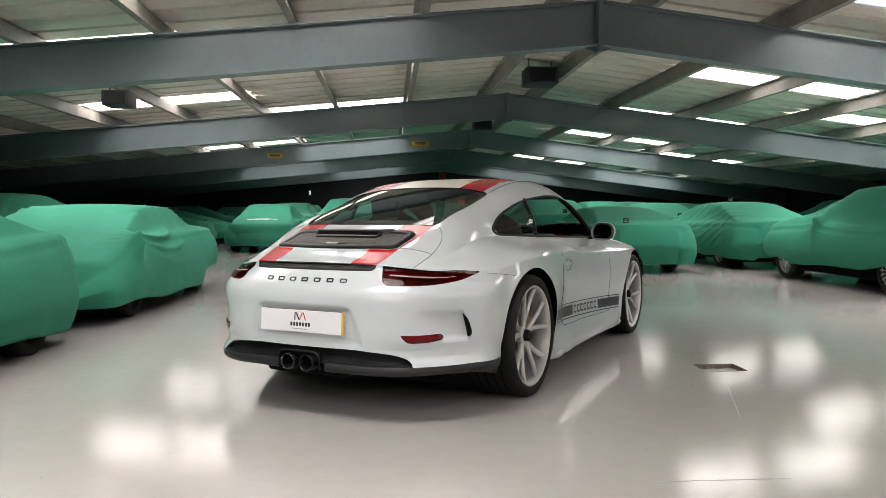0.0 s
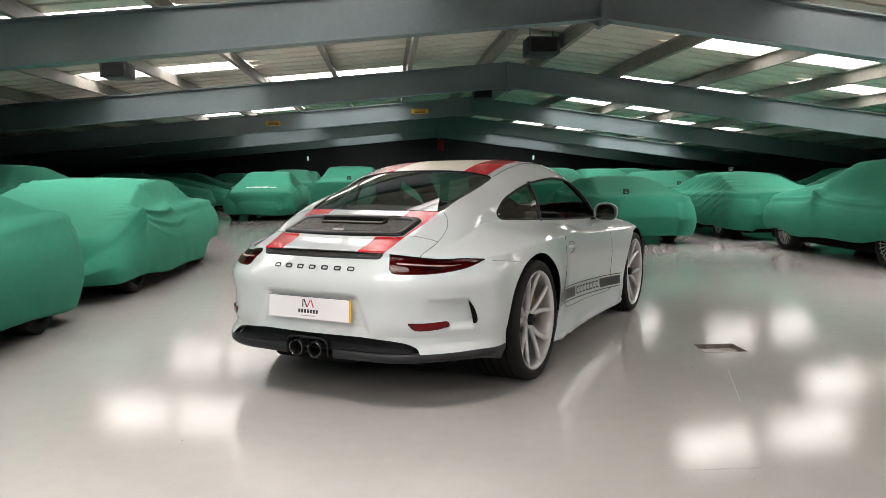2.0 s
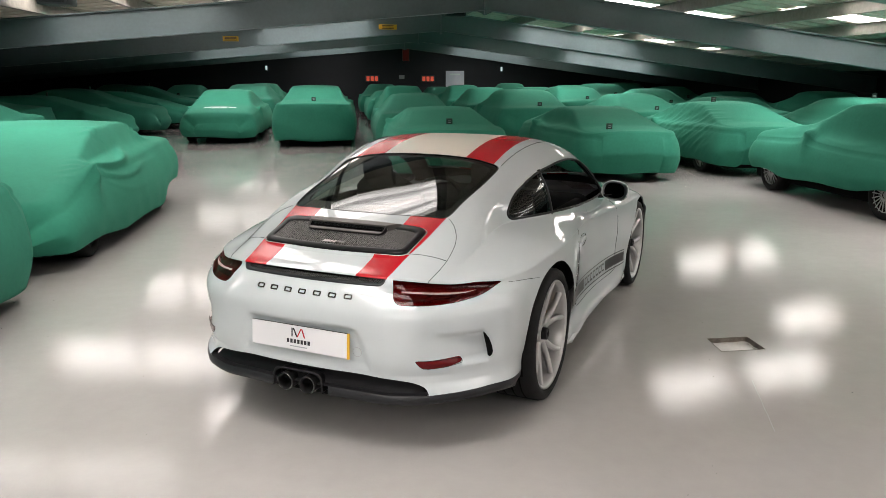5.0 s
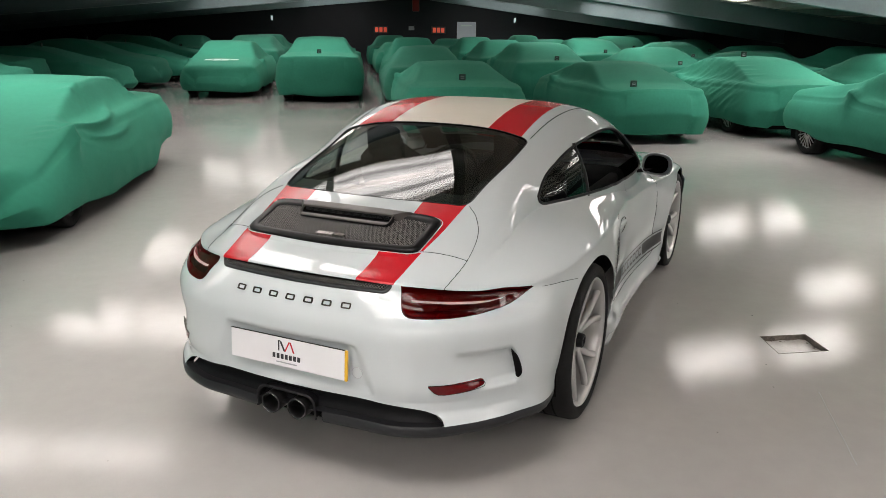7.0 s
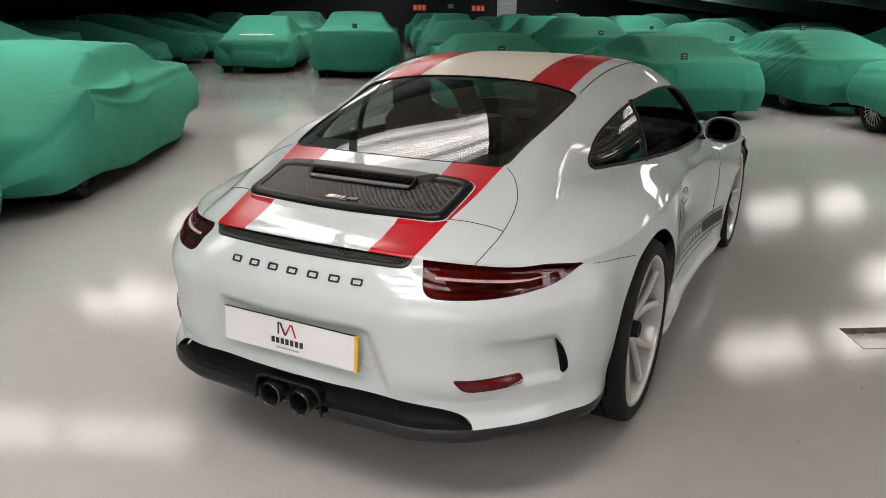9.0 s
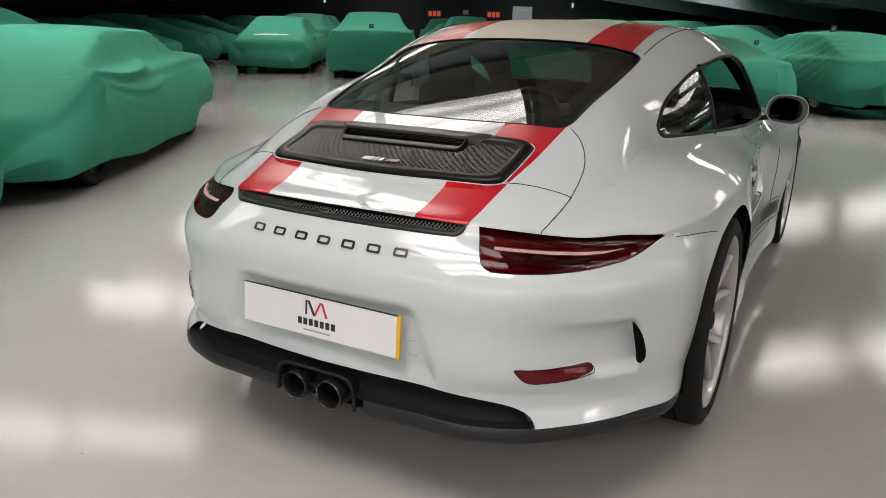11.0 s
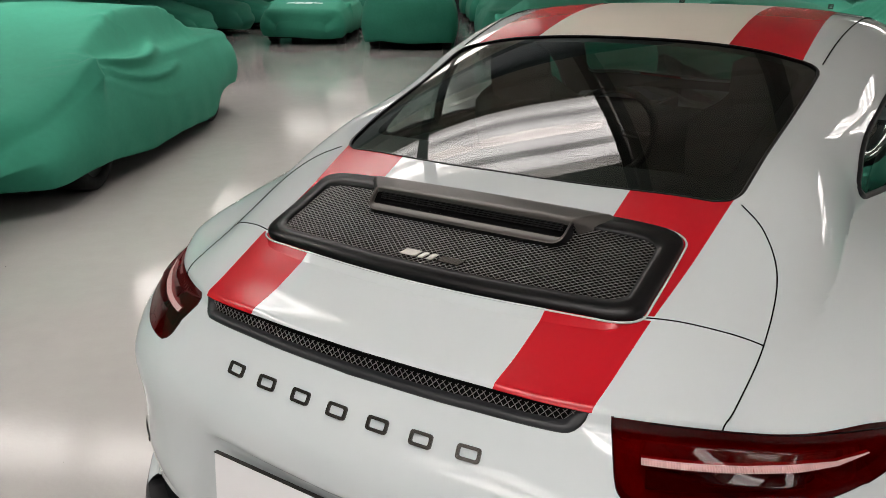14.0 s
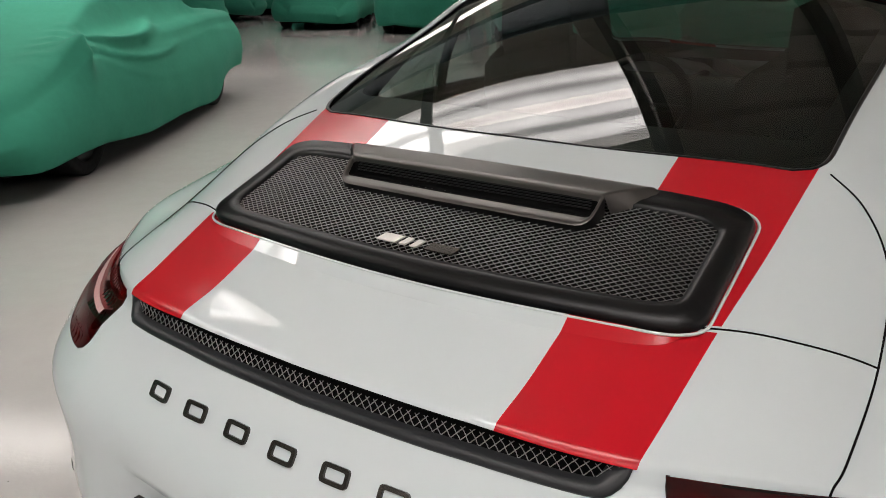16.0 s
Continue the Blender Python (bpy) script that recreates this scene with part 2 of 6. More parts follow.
def part(name, bm, material, parent=None, label="", smooth=True):
    """Links a bmesh as one mesh object under a thing or a part."""
    me = bpy.data.meshes.new(name)
    bm.to_mesh(me)
    bm.free()
    me.materials.append(material)
    me.polygons.foreach_set("use_smooth", [smooth] * len(me.polygons))
    if smooth:
        me.set_sharp_from_angle(angle=radians(38))
    me.update()
    ob = new(name, me)
    if parent is not None:
        ob.parent = parent
    if label:
        ob["label"] = label
    return ob


def empty(name, m=None):
    ob = new(name)
    ob.empty_display_size = 0.2
    if m is not None:
        ob.matrix_basis = m
    return ob


def box(x0, x1, y0, y1, z0, z1, bevel=0.0, seg=2, bm=None):
    bm = bm or bmesh.new()
    vs = bmesh.ops.create_cube(bm, size=1)["verts"]
    for v in vs:
        v.co = ((x0 + x1) / 2 + v.co.x * (x1 - x0), (y0 + y1) / 2 + v.co.y * (y1 - y0), (z0 + z1) / 2 + v.co.z * (z1 - z0))
    if bevel:
        es = {e for v in vs for e in v.link_edges}
        bmesh.ops.bevel(bm, geom=list(es), offset=bevel, segments=seg, affect="EDGES", profile=0.5)
    return bm


def lathe(rings, n=48, axis="X", closed=True):
    """rings: (along the axis, radius). A turned body."""
    vs, fs = [], []
    for a, r in rings:
        for k in range(n):
            t = 2 * math.pi * k / n
            p = (a, r * math.cos(t), r * math.sin(t))
            vs.append(p if axis == "X" else (p[1], p[0], p[2]) if axis == "Y" else (p[1], p[2], p[0]))
    m = len(rings)
    for i in range(m if closed else m - 1):
        for k in range(n):
            j, k2 = (i + 1) % m, (k + 1) % n
            fs.append((i * n + k, j * n + k, j * n + k2, i * n + k2))
    return vs, fs


def tube(points, r, closed=False, n=8, flat=1.0):
    """A round strip along points."""
    P = [Vector(p) for p in points]
    m = len(P)
    vs, fs = [], []
    up = Vector((0, 0, 1))
    for i, p in enumerate(P):
        a, b = (P[(i - 1) % m], P[(i + 1) % m]) if closed else (P[max(i - 1, 0)], P[min(i + 1, m - 1)])
        t = (b - a)
        if t.length < 1e-9:
            t = Vector((1, 0, 0))
        t.normalize()
        s = t.cross(up)
        if s.length < 0.05:
            s = t.cross(Vector((0, 1, 0)))
        s.normalize()
        w = s.cross(t)
        for k in range(n):
            an = 2 * math.pi * k / n
            vs.append(p + s * (r * math.cos(an)) + w * (r * flat * math.sin(an)))
    for i in range(m if closed else m - 1):
        j = (i + 1) % m
        for k in range(n):
            k2 = (k + 1) % n
            fs.append((i * n + k, i * n + k2, j * n + k2, j * n + k))
    return vs, fs


def hermite(keys):
    """A smooth curve through (x, value) keys; the value may be a tuple."""
    xs = np.array([k[0] for k in keys], float)
    ys = np.array([k[1] for k in keys], float)
    d = np.diff(ys, axis=0) / (np.diff(xs)[:, None] if ys.ndim > 1 else np.diff(xs))
    m = np.empty_like(ys)
    m[0], m[-1] = d[0], d[-1]
    h = np.diff(xs)
    for i in range(1, len(xs) - 1):
        m[i] = (d[i - 1] * h[i] + d[i] * h[i - 1]) / (h[i] + h[i - 1])
        if ys.ndim == 1 and d[i - 1] * d[i] <= 0:
            m[i] = 0

    def f(x):
        x = np.clip(np.asarray(x, float), xs[0], xs[-1])
        i = np.clip(np.searchsorted(xs, x) - 1, 0, len(xs) - 2)
        hh = xs[i + 1] - xs[i]
        t = (x - xs[i]) / hh
        if ys.ndim > 1:
            t, hh = t[..., None], hh[..., None]
        return (1 + 2 * t) * (1 - t) ** 2 * ys[i] + t * (1 - t) ** 2 * hh * m[i] + t * t * (3 - 2 * t) * ys[i + 1] + t * t * (t - 1) * hh * m[i + 1]
    return f


def smoothstep(a, b, x):
    t = np.clip((np.asarray(x, float) - a) / (b - a), 0, 1)
    return t * t * (3 - 2 * t)


def smax(a, b, k):
    return 0.5 * (a + b + np.sqrt((a - b) ** 2 + k * k)) - 0.25 * k


def hall_thing(ob, u=0.0, v=0.0, z=0.0, turn=0.0):
    ob.matrix_basis = HALL_M @ pose(u, v, z, 0, 0, turn)
    return ob


# ---- the hall ----
def beam_z(u):
    """Top of the rafters across the hall."""
    return RIDGE_Z - np.where(u < RIDGE_U, (RIDGE_U - u) * SLOPE_L, (u - RIDGE_U) * SLOPE_R)


def sheet_z(u):
    return beam_z(u) + PURLIN_H + 0.02


# the floor, with a small sunken hatch in it
PIT = [HALL_M.inverted() @ Vector((x, y, 0)) for x, y in ((1.562, 1.297), (1.668, 1.084), (1.914, 1.25), (1.795, 1.446))]
floor_bm = bmesh.new()
outer = [floor_bm.verts.new(q) for q in ((U0 - 0.3, V0 - 0.3, 0), (U1 + 0.3, V0 - 0.3, 0), (U1 + 0.3, V1 + 0.3, 0), (U0 - 0.3, V1 + 0.3, 0))]
order = sorted(PIT, key=lambda q: math.atan2(q.y - sum(k.y for k in PIT) / 4, q.x - sum(k.x for k in PIT) / 4))
while order[0] is not min(order, key=lambda q: q.x + q.y):
    order = order[1:] + order[:1]
inner = [floor_bm.verts.new(q) for q in order]
for k in range(4):
    floor_bm.faces.new((outer[k], outer[(k + 1) % 4], inner[(k + 1) % 4], inner[k]))
box(U0 - 0.3, U1 + 0.3, V0 - 0.3, V1 + 0.3, -0.3, -0.1, bm=floor_bm)
hall_thing(tagged(part("floor", floor_bm, M_FLOOR, smooth=False), "glossy pale grey epoxy-painted concrete floor", "floor", kind="structure"))


def wall(name, u0, u1, v0, v1):
    """A wall with a sloping top under the roof."""
    us = sorted({u0, u1, *([RIDGE_U] if u0 < RIDGE_U < u1 else [])})
    vs, fs = [], []
    for u in us:
        for v in (v0, v1):
            vs += [(u, v, 0), (u, v, float(sheet_z(np.array(u))) + 0.05)]
    for i in range(len(us) - 1):
        a, b = 4 * i, 4 * i + 4
        fs += [(a, b, b + 1, a + 1), (a + 2, a + 3, b + 3, b + 2), (a + 1, b + 1, b + 3, a + 3)]
    e = 4 * (len(us) - 1)
    fs += [(0, 1, 3, 2), (e, e + 2, e + 3, e + 1)]
    hall_thing(tagged(mesh_object(name, vs, fs, M_WALL, smooth=False), "dark navy painted warehouse wall", "wall", kind="structure"))


wall("wall_far", U0, U1, V1, V1 + 0.25)
wall("wall_near", U0, U1, V0 - 0.25, V0)
wall("wall_left", U0 - 0.25, U0, V0 - 0.25, V1 + 0.25)
wall("wall_right", U1, U1 + 0.25, V0 - 0.25, V1 + 0.25)

# rooflights: strips of translucent sheet across the slope: u range, first v, spacing, width
PURLINS_L = [1.75, 0.3, -1.02, -2.33, -3.65, -4.97, -6.3, -7.6, -8.9, -10.2, -11.5, -12.8, -14.1]
PURLINS_R = [2.65, 4.12, 5.58, 7.1, 8.55, 10.0, 11.45, 12.9]
STRIPS = [(-2.33, 0.3, 5.73, 4.15, 0.86), (-4.97, -2.33, 3.74, 4.02, 0.85), (4.12, 7.1, 5.9, 4.12, 0.80), (7.1, 10.0, 7.78, 4.15, 0.79)]
# denser rooflights added out of view behind the camera, for more light
LIGHTS = [(ua, ub, v, v + 1.0) for v in (-9.2, -7.4, -5.6) for ua, ub in ((-4.97, 0.3), (4.12, 8.55))]
for ua, ub, va, dv, wid in STRIPS:
    k = -4
    while va + k * dv + wid < V1 - 0.5:
        if va + k * dv > -4.4:
            LIGHTS.append((ua, ub, va + k * dv, va + k * dv + wid))
        k += 1


def roof_strip(vs, fs, u0, u1, v0, v1, lift=0.0):
    """Ribbed sheet between two lines, ribs down the slope."""
    n = max(1, round((v1 - v0) / 0.03))
    base = len(vs)
    for i in range(n + 1):
        v = v0 + (v1 - v0) * i / n
        ph = (v / 0.45) % 1.0
        rib = 0.11 if 0.43 < ph < 0.57 else 0.0
        for u in (u0, u1):
            vs.append((u, v, float(sheet_z(np.array(u))) + rib + lift))
    for i in range(n):
        a = base + 2 * i
        fs.append((a, a + 1, a + 3, a + 2))


rv, rf = [], []
# more unseen rooflights, added to brighten the right side and its floor
LIGHTS += [(10.0, 12.9, v, v + 1.0) for v in (-6.0, -3.5, -1.0, 1.5, 4.0)]
edges_u = sorted({U0 - 0.2, U1 + 0.2, RIDGE_U, *[x for s_ in STRIPS for x in s_[:2]], 8.55, 12.9})
for ua, ub in zip(edges_u[:-1], edges_u[1:]):
    cuts = sorted((l[2], l[3]) for l in LIGHTS if l[0] <= ua + 1e-6 and l[1] >= ub - 1e-6)
    at = V0 - 0.2
    for c0, c1 in cuts:
        roof_strip(rv, rf, ua, ub, at, c0)
        at = c1
    roof_strip(rv, rf, ua, ub, at, V1 + 0.2)
hall_thing(tagged(mesh_object("ceiling", rv, rf, M_SHEET, smooth=False), "cream ribbed metal roof sheeting seen from below", "ceiling", kind="structure"))

for ua, ub, va, vb in LIGHTS:
    a_, f_ = [], []
    um = (ua + ub) / 2
    roof_strip(a_, f_, ua, ub, va, vb, lift=0.012)
    c = Vector((um, (va + vb) / 2, float(sheet_z(np.array(um)))))
    ob = mesh_object("rooflight", [Vector(p) - c for p in a_], f_, M_ROOFLIGHT, smooth=False)
    hall_thing(tagged(ob, "bright translucent ribbed rooflight sheet; some are added out of view", "rooflight", "rooflights in the roof", "structure"), *c)
    if va < 24:
        # between the ribs of the nearer sheets, one lamp for each valley
        n_rib = 4 if -3.0 < va < 7.0 else 1
        dv = (vb - va) / n_rib
        for k in range(n_rib):
            lamp = bpy.data.lights.new("daylight", "AREA")
            lamp.shape, lamp.size, lamp.size_y, lamp.color = "RECTANGLE", ub - ua - 0.02, dv - (0.02 if n_rib == 1 else 0.075), (1.0, 0.948, 0.93)
            lamp.energy = SKYLIGHT * math.pi * (ub - ua) * dv * (0.62 if va > 9 else 1.0) * (0.35 if va < -4.5 else 1.6 if um > RIDGE_U else 1.0)
            lamp.spread = radians(150 if va < -4.5 else 100)
            sl = SLOPE_L if um < RIDGE_U else -SLOPE_R
            hall_thing(new("daylight", lamp), c.x, va + dv * (k + 0.5), c.z - 0.004).matrix_basis @= Matrix.Rotation(-math.atan(sl), 4, "Y")


def i_section(bm, u0, u1, z0, z1, h, wid, tf=0.018, tw=0.014, v=0.0):
    """An I-beam between two ends of its top line."""
    for side, (za, zb, w) in {"top": (-tf, 0, wid), "web": (-h + tf, -tf, tw), "bot": (-h, -h + tf, wid)}.items():
        vs = []
        for u, z in ((u0, z0), (u1, z1)):
            for dv in (-w / 2, w / 2):
                for dz in (za, zb):
                    vs.append(bm.verts.new((u, v + dv, z + dz)))
        for f in ((0, 1, 3, 2), (4, 6, 7, 5), (0, 4, 5, 1), (2, 3, 7, 6), (0, 2, 6, 4), (1, 5, 7, 3)):
            bm.faces.new([vs[k] for k in f])


def make_beam():
    root = empty("roof_beam")
    for u_end in (U0, U1):
        bm = bmesh.new()
        i_section(bm, RIDGE_U, u_end, RIDGE_Z, float(beam_z(np.array(u_end))), BEAM_H, 0.2)
        bmesh.ops.recalc_face_normals(bm, faces=bm.faces)
        part("rafter", bm, M_STEEL, root, smooth=False)
    part("ridge_plate", box(RIDGE_U - 0.02, RIDGE_U + 0.02, -0.12, 0.12, RIDGE_Z - BEAM_H - 0.07, RIDGE_Z + 0.01), M_STEEL, root, smooth=False)
    bm = bmesh.new()
    for s in (-1, 1):   # a short haunch under the joint
        sl = SLOPE_L if s < 0 else SLOPE_R
        q = [bm.verts.new((RIDGE_U + s * a, w, RIDGE_Z - BEAM_H - a * sl - d)) for w in (-0.007, 0.007) for a, d in ((0.02, 0.0), (0.02, 0.065), (0.14, 0.002))]
        bm.faces.new(q[:3]), bm.faces.new(q[3:])
        for i in range(3):
            bm.faces.new((q[i], q[(i + 1) % 3], q[3 + (i + 1) % 3], q[3 + i]))
    bmesh.ops.recalc_face_normals(bm, faces=bm.faces)
    part("haunch", bm, M_STEEL, root, smooth=False)
    return tagged(root, "grey-green painted steel portal roof beam", "beam", "roof beams of the hall")


beam = make_beam()
hall_thing(beam, 0, BEAM_V - 3 * BAY)
for k in range(-2, 5):
    copy_thing(beam, HALL_M @ pose(0, BEAM_V + k * BAY, 0))


def make_purlin(u):
    """A Z-shaped cold-rolled purlin along the hall."""
    bm = bmesh.new()
    zt = float(beam_z(np.array(u))) + PURLIN_H
    for x0, x1, z0, z1 in ((-0.005, 0.005, zt - PURLIN_H, zt), (-0.07, -0.005, zt - 0.008, zt), (0.005, 0.07, zt - PURLIN_H, zt - PURLIN_H + 0.008),
                           (0.062, 0.07, zt - PURLIN_H + 0.008, zt - PURLIN_H + 0.025)):
        box(x0, x1, V0, V1, z0 + 0.002, z1, bm=bm)
    ob = part("purlin", bm, M_STEEL_P, smooth=False)
    hall_thing(tagged(ob, "grey steel purlin carrying the roof sheets", "purlin", "purlins under the roof", "structure"), u)


M_STEEL_P = mat("grey_purlin_steel", (0.25, 0.235, 0.205), rough=0.5, var=0.35, scale=1.2, bump=0.05, bscale=30)
for u in PURLINS_L + PURLINS_R:
    make_purlin(u)
# ---- the white sports car: x to its right, y ahead, rear axle over the origin ----
car = tagged(empty("sports_car"), "white rear-engined sports coupe with two red stripes, parked on the floor", "car")

EDGE = hermite([(k / 18, p) for k, p in enumerate((
    (0, -.868, .793), (.2, -.858, .791), (.39, -.826, .783), (.6, -.70, .755), (.72, -.585, .744), (.805, -.47, .735), (.866, -.25, .722), (.899, 0, .748), (.89, .3, .74),
    (.852, .7, .71), (.83, 1.1, .69), (.832, 1.6, .68), (.862, 2.0, .69), (.890, 2.457, .695), (.862, 2.75, .62), (.76, 3.1, .56), (.58, 3.33, .53), (.33, 3.43, .51), (0, 3.45, .505)))])
NA, NR, NB, A_BELT = 52, 44, 260, .66
SIDE_T = (3 / 18, 16 / 18)
_t = np.linspace(0, 1, 2001)
_e = EDGE(_t)


def half_width(y):
    o = np.argsort(_e[:, 1])
    return np.interp(y, _e[o, 1], _e[o, 0])


def edge_z(y):
    o = np.argsort(_e[:, 1])
    return np.interp(y, _e[o, 1], _e[o, 2])


CREST = hermite([(-.868, .793), (-.78, .808), (-.6, .824), (-.4, .836), (0, .858), (.4, .845), (.8, .80), (1.2, .79), (1.7, .80), (2.1, .815), (2.457, .80), (2.8, .71), (3.1, .63), (3.45, .507)])
SPINE = hermite([(-.868, .794), (-.84, .8035), (-.80, .8145), (-.73, .843), (-.66, .872), (-.475, .925), (-.30, .985), (-.15, 1.0384), (0, 1.0891), (.16, 1.140), (.319, 1.188), (.65, 1.258), (.95, 1.274), (1.22, 1.24), (1.5, 1.14), (1.75, 1.0), (2.0, .86), (2.3, .70), (3.5, .4)])
GREEN_W = hermite([(-.868, .58), (-.66, .595), (-.3, .62), (0, .62), (.1, .632), (.319, .685), (.75, .765), (1.2, .785), (1.6, .765), (2.0, .72), (2.5, .66), (3.5, .5)])
BELT = hermite([(-.868, .72), (-.6, .73), (-.3, .74), (.3, .745), (1.5, .735), (2.4, .70), (3.5, .38)])


def top_z(x, y):
    x, y = np.abs(np.asarray(x, float)), np.asarray(y, float)
    w, ze = np.maximum(half_width(y), 1e-3), edge_z(y)
    deck = ze + np.maximum(CREST(y) - ze, 0) * np.sqrt(np.clip(1 - np.clip(x / w, 0, 1) ** 3.4, 0, 1))
    hood = smoothstep(2.0, 2.5, y) * 0.06 * np.clip(1 - (x / 0.55) ** 2, 0, 1) * smoothstep(3.5, 3.1, y)
    zb = BELT(y)
    g = zb + (SPINE(y) - zb) * np.sqrt(np.clip(1 - .13 * (x / GREEN_W(y)) ** 2 - .87 * (x / GREEN_W(y)) ** 6, 0, 1))
    g = g - 1.2 * np.maximum(0, x - GREEN_W(y))
    tail = smoothstep(-.35, -.62, y)
    g = g + tail * (ze + (g - ze) * np.sqrt(np.clip(1 - np.clip(x / w, 0, 1) ** 7, 0, 1)) - g)
    k = .016 + (.11 + .08 * smoothstep(.40, .56, x) * smoothstep(1.2, .8, y)) * smoothstep(-.71, -.14, y)
    a = deck - hood
    return .5 * (a + g + np.sqrt((a - g) ** 2 + k * k)) - .006 * tail


def top_normal(x, y, d=2e-3):
    n = Vector((-(float(top_z(x + d, y)) - float(top_z(x - d, y))) / (2 * d), -(float(top_z(x, y + d)) - float(top_z(x, y - d))) / (2 * d), 1))
    return n.normalized()


REAR_OFF = hermite([(.20, .03), (.235, .06), (.252, .095), (.275, .106), (.297, .10), (.33, .082), (.372, .078), (.40, .085), (.45, .089), (.52, .087), (.58, .089), (.62, .091), (.66, .082), (.70, .055), (.74, .03), (.77, .01), (.80, 0)])
REAR_MUL = hermite([(0, 1.0), (.28, 1.0), (.42, 1.28), (.5, 1.36), (.6, 1.2), (.68, 1.03), (.74, .98), (.80, 1.12), (.87, 1.5)])
SIDE_OFF = hermite([(.10, -.01), (.14, .022), (.19, .034), (.24, .028), (.31, .004), (.42, -.004), (.55, .006), (.65, .008), (.80, 0)])
HIP_OFF = hermite([(.12, -.03), (.2, -.012), (.3, .004), (.4, .02), (.52, .03), (.62, .026), (.70, .012), (.80, 0)])


def build_body():
    """Half of the skin: an upper patch between the outline and the middle line, and the flanks hung from the outline."""
    a = np.linspace(0, 1, NA + 1)
    n1 = 31
    k1, k2 = np.arange(n1 + 1) / n1, np.arange(1, NA - n1 + 1) / (NA - n1)
    a = np.concatenate([A_BELT * (1 - (1 - k1) ** 1.7), A_BELT + (1 - A_BELT) * (.5 - .5 * np.cos(math.pi * k2)) ** .9])
    b = np.linspace(0, 1, NB + 1)
    rear, side, front = EDGE(a * SIDE_T[0]), EDGE(SIDE_T[0] + b * (SIDE_T[1] - SIDE_T[0])), EDGE(1 - a * (1 - SIDE_T[1]))
    ys = side[:, 1]
    mid = np.stack([np.zeros(NB + 1), np.interp(b, [0, 1], [-.868, 3.45])], 1)
    f = (ys - ys[0]) / (ys[-1] - ys[0])
    mid[:, 1] = -.868 + f * (3.45 + .868)
    A, B = np.meshgrid(a, f, indexing="ij")
    Ai = np.repeat(np.arange(NA + 1)[:, None], NB + 1, 1)
    P = (1 - A)[..., None] * mid[None] + A[..., None] * side[None, :, :2] + (1 - B)[..., None] * rear[:, None, :2] + B[..., None] * front[:, None, :2]
    c00, c10, c01, c11 = mid[0], side[0, :2], mid[-1], side[-1, :2]
    P -= ((1 - A) * (1 - B))[..., None] * c00 + (A * (1 - B))[..., None] * c10 + ((1 - A) * B)[..., None] * c01 + (A * B)[..., None] * c11
    # draw one line of the mesh along the foot of the cabin
    phi = np.clip(GREEN_W(P[..., 1]) / np.maximum(half_width(P[..., 1]), .3), .35, .965)
    bend = np.where(A < A_BELT, A * phi / A_BELT, phi + (A - A_BELT) * (1 - phi) / (1 - A_BELT))
    wgt = smoothstep(-.66, -.3, P[..., 1]) * smoothstep(2.3, 1.9, P[..., 1])
    P[..., 0] *= 1 + wgt * (bend / np.maximum(A, 1e-9) - 1)
    P[0, :, 0] = 0
    Z = top_z(P[..., 0], P[..., 1])
    V = [np.concatenate([P, Z[..., None]], 2).reshape(-1, 3)]
    idx = np.arange((NA + 1) * (NB + 1)).reshape(NA + 1, NB + 1)
    Q = [np.stack([idx[:-1, :-1], idx[1:, :-1], idx[1:, 1:], idx[:-1, 1:]], -1).reshape(-1, 4)]
    ring = np.concatenate([idx[:, 0], idx[-1, 1:], idx[:-1, -1][::-1]])
    R = V[0][ring]
    T = np.gradient(R[:, :2], axis=0)
    T[0], T[-1] = (1, 0), (-1, 0)
    T /= np.linalg.norm(T, axis=1)[:, None]
    N = np.stack([T[:, 1], -T[:, 0]], 1)
    for _ in range(6):
        N[1:-1] = (N[:-2] + 2 * N[1:-1] + N[2:]) / 4
    N /= np.linalg.norm(N, axis=1)[:, None]
    h = np.linspace(0, 1, NR + 1)
    yy = R[:, 1]
    wr = smoothstep(-.28, -.64, yy)
    wf = smoothstep(2.9, 3.3, yy)
    wh = smoothstep(.75, .3, yy) + smoothstep(1.8, 2.2, yy)
    last, ids = R, ring
    base = len(V[0])
    zb = 0.135 + .05 * smoothstep(.4, -.3, yy) + .068 * wr
    for k in range(1, NR + 1):
        z = R[:, 2] + (zb - R[:, 2]) * h[k]
        d = (1 - wr) * (1 - wf) * (wh * HIP_OFF(z) + (1 - wh) * SIDE_OFF(z)) + wr * REAR_OFF(z) * REAR_MUL(R[:, 0]) + wf * REAR_OFF(z) * .8
        d *= smoothstep(0, .05, R[:, 2] - z)
        xy = R[:, :2] + N * d[:, None]
        xy[0, 0] = xy[-1, 0] = 0
        V.append(np.concatenate([xy, z[:, None]], 1))
        nid = base + np.arange(len(ring))
        base += len(ring)
        Q.append(np.stack([ids[:-1], nid[:-1], nid[1:], ids[1:]], -1))
        ids = nid
    V, Q = np.concatenate(V), np.concatenate(Q)
    # mirror
    on_mid = np.abs(V[:, 0]) < 1e-6
    other = np.where(on_mid, np.arange(len(V)), np.cumsum(~on_mid) - 1 + len(V))
    V2 = np.concatenate([V, V[~on_mid] * (-1, 1, 1)])
    Q2 = np.concatenate([Q, other[Q][:, ::-1]])
    return V2, Q2


SKIN_V, SKIN_Q = build_body()
LABEL = np.zeros(len(SKIN_Q), int)
TOPF = np.tile(np.arange(len(SKIN_Q) // 2) < NA * NB, 2)
NAMES = {0: "body"}


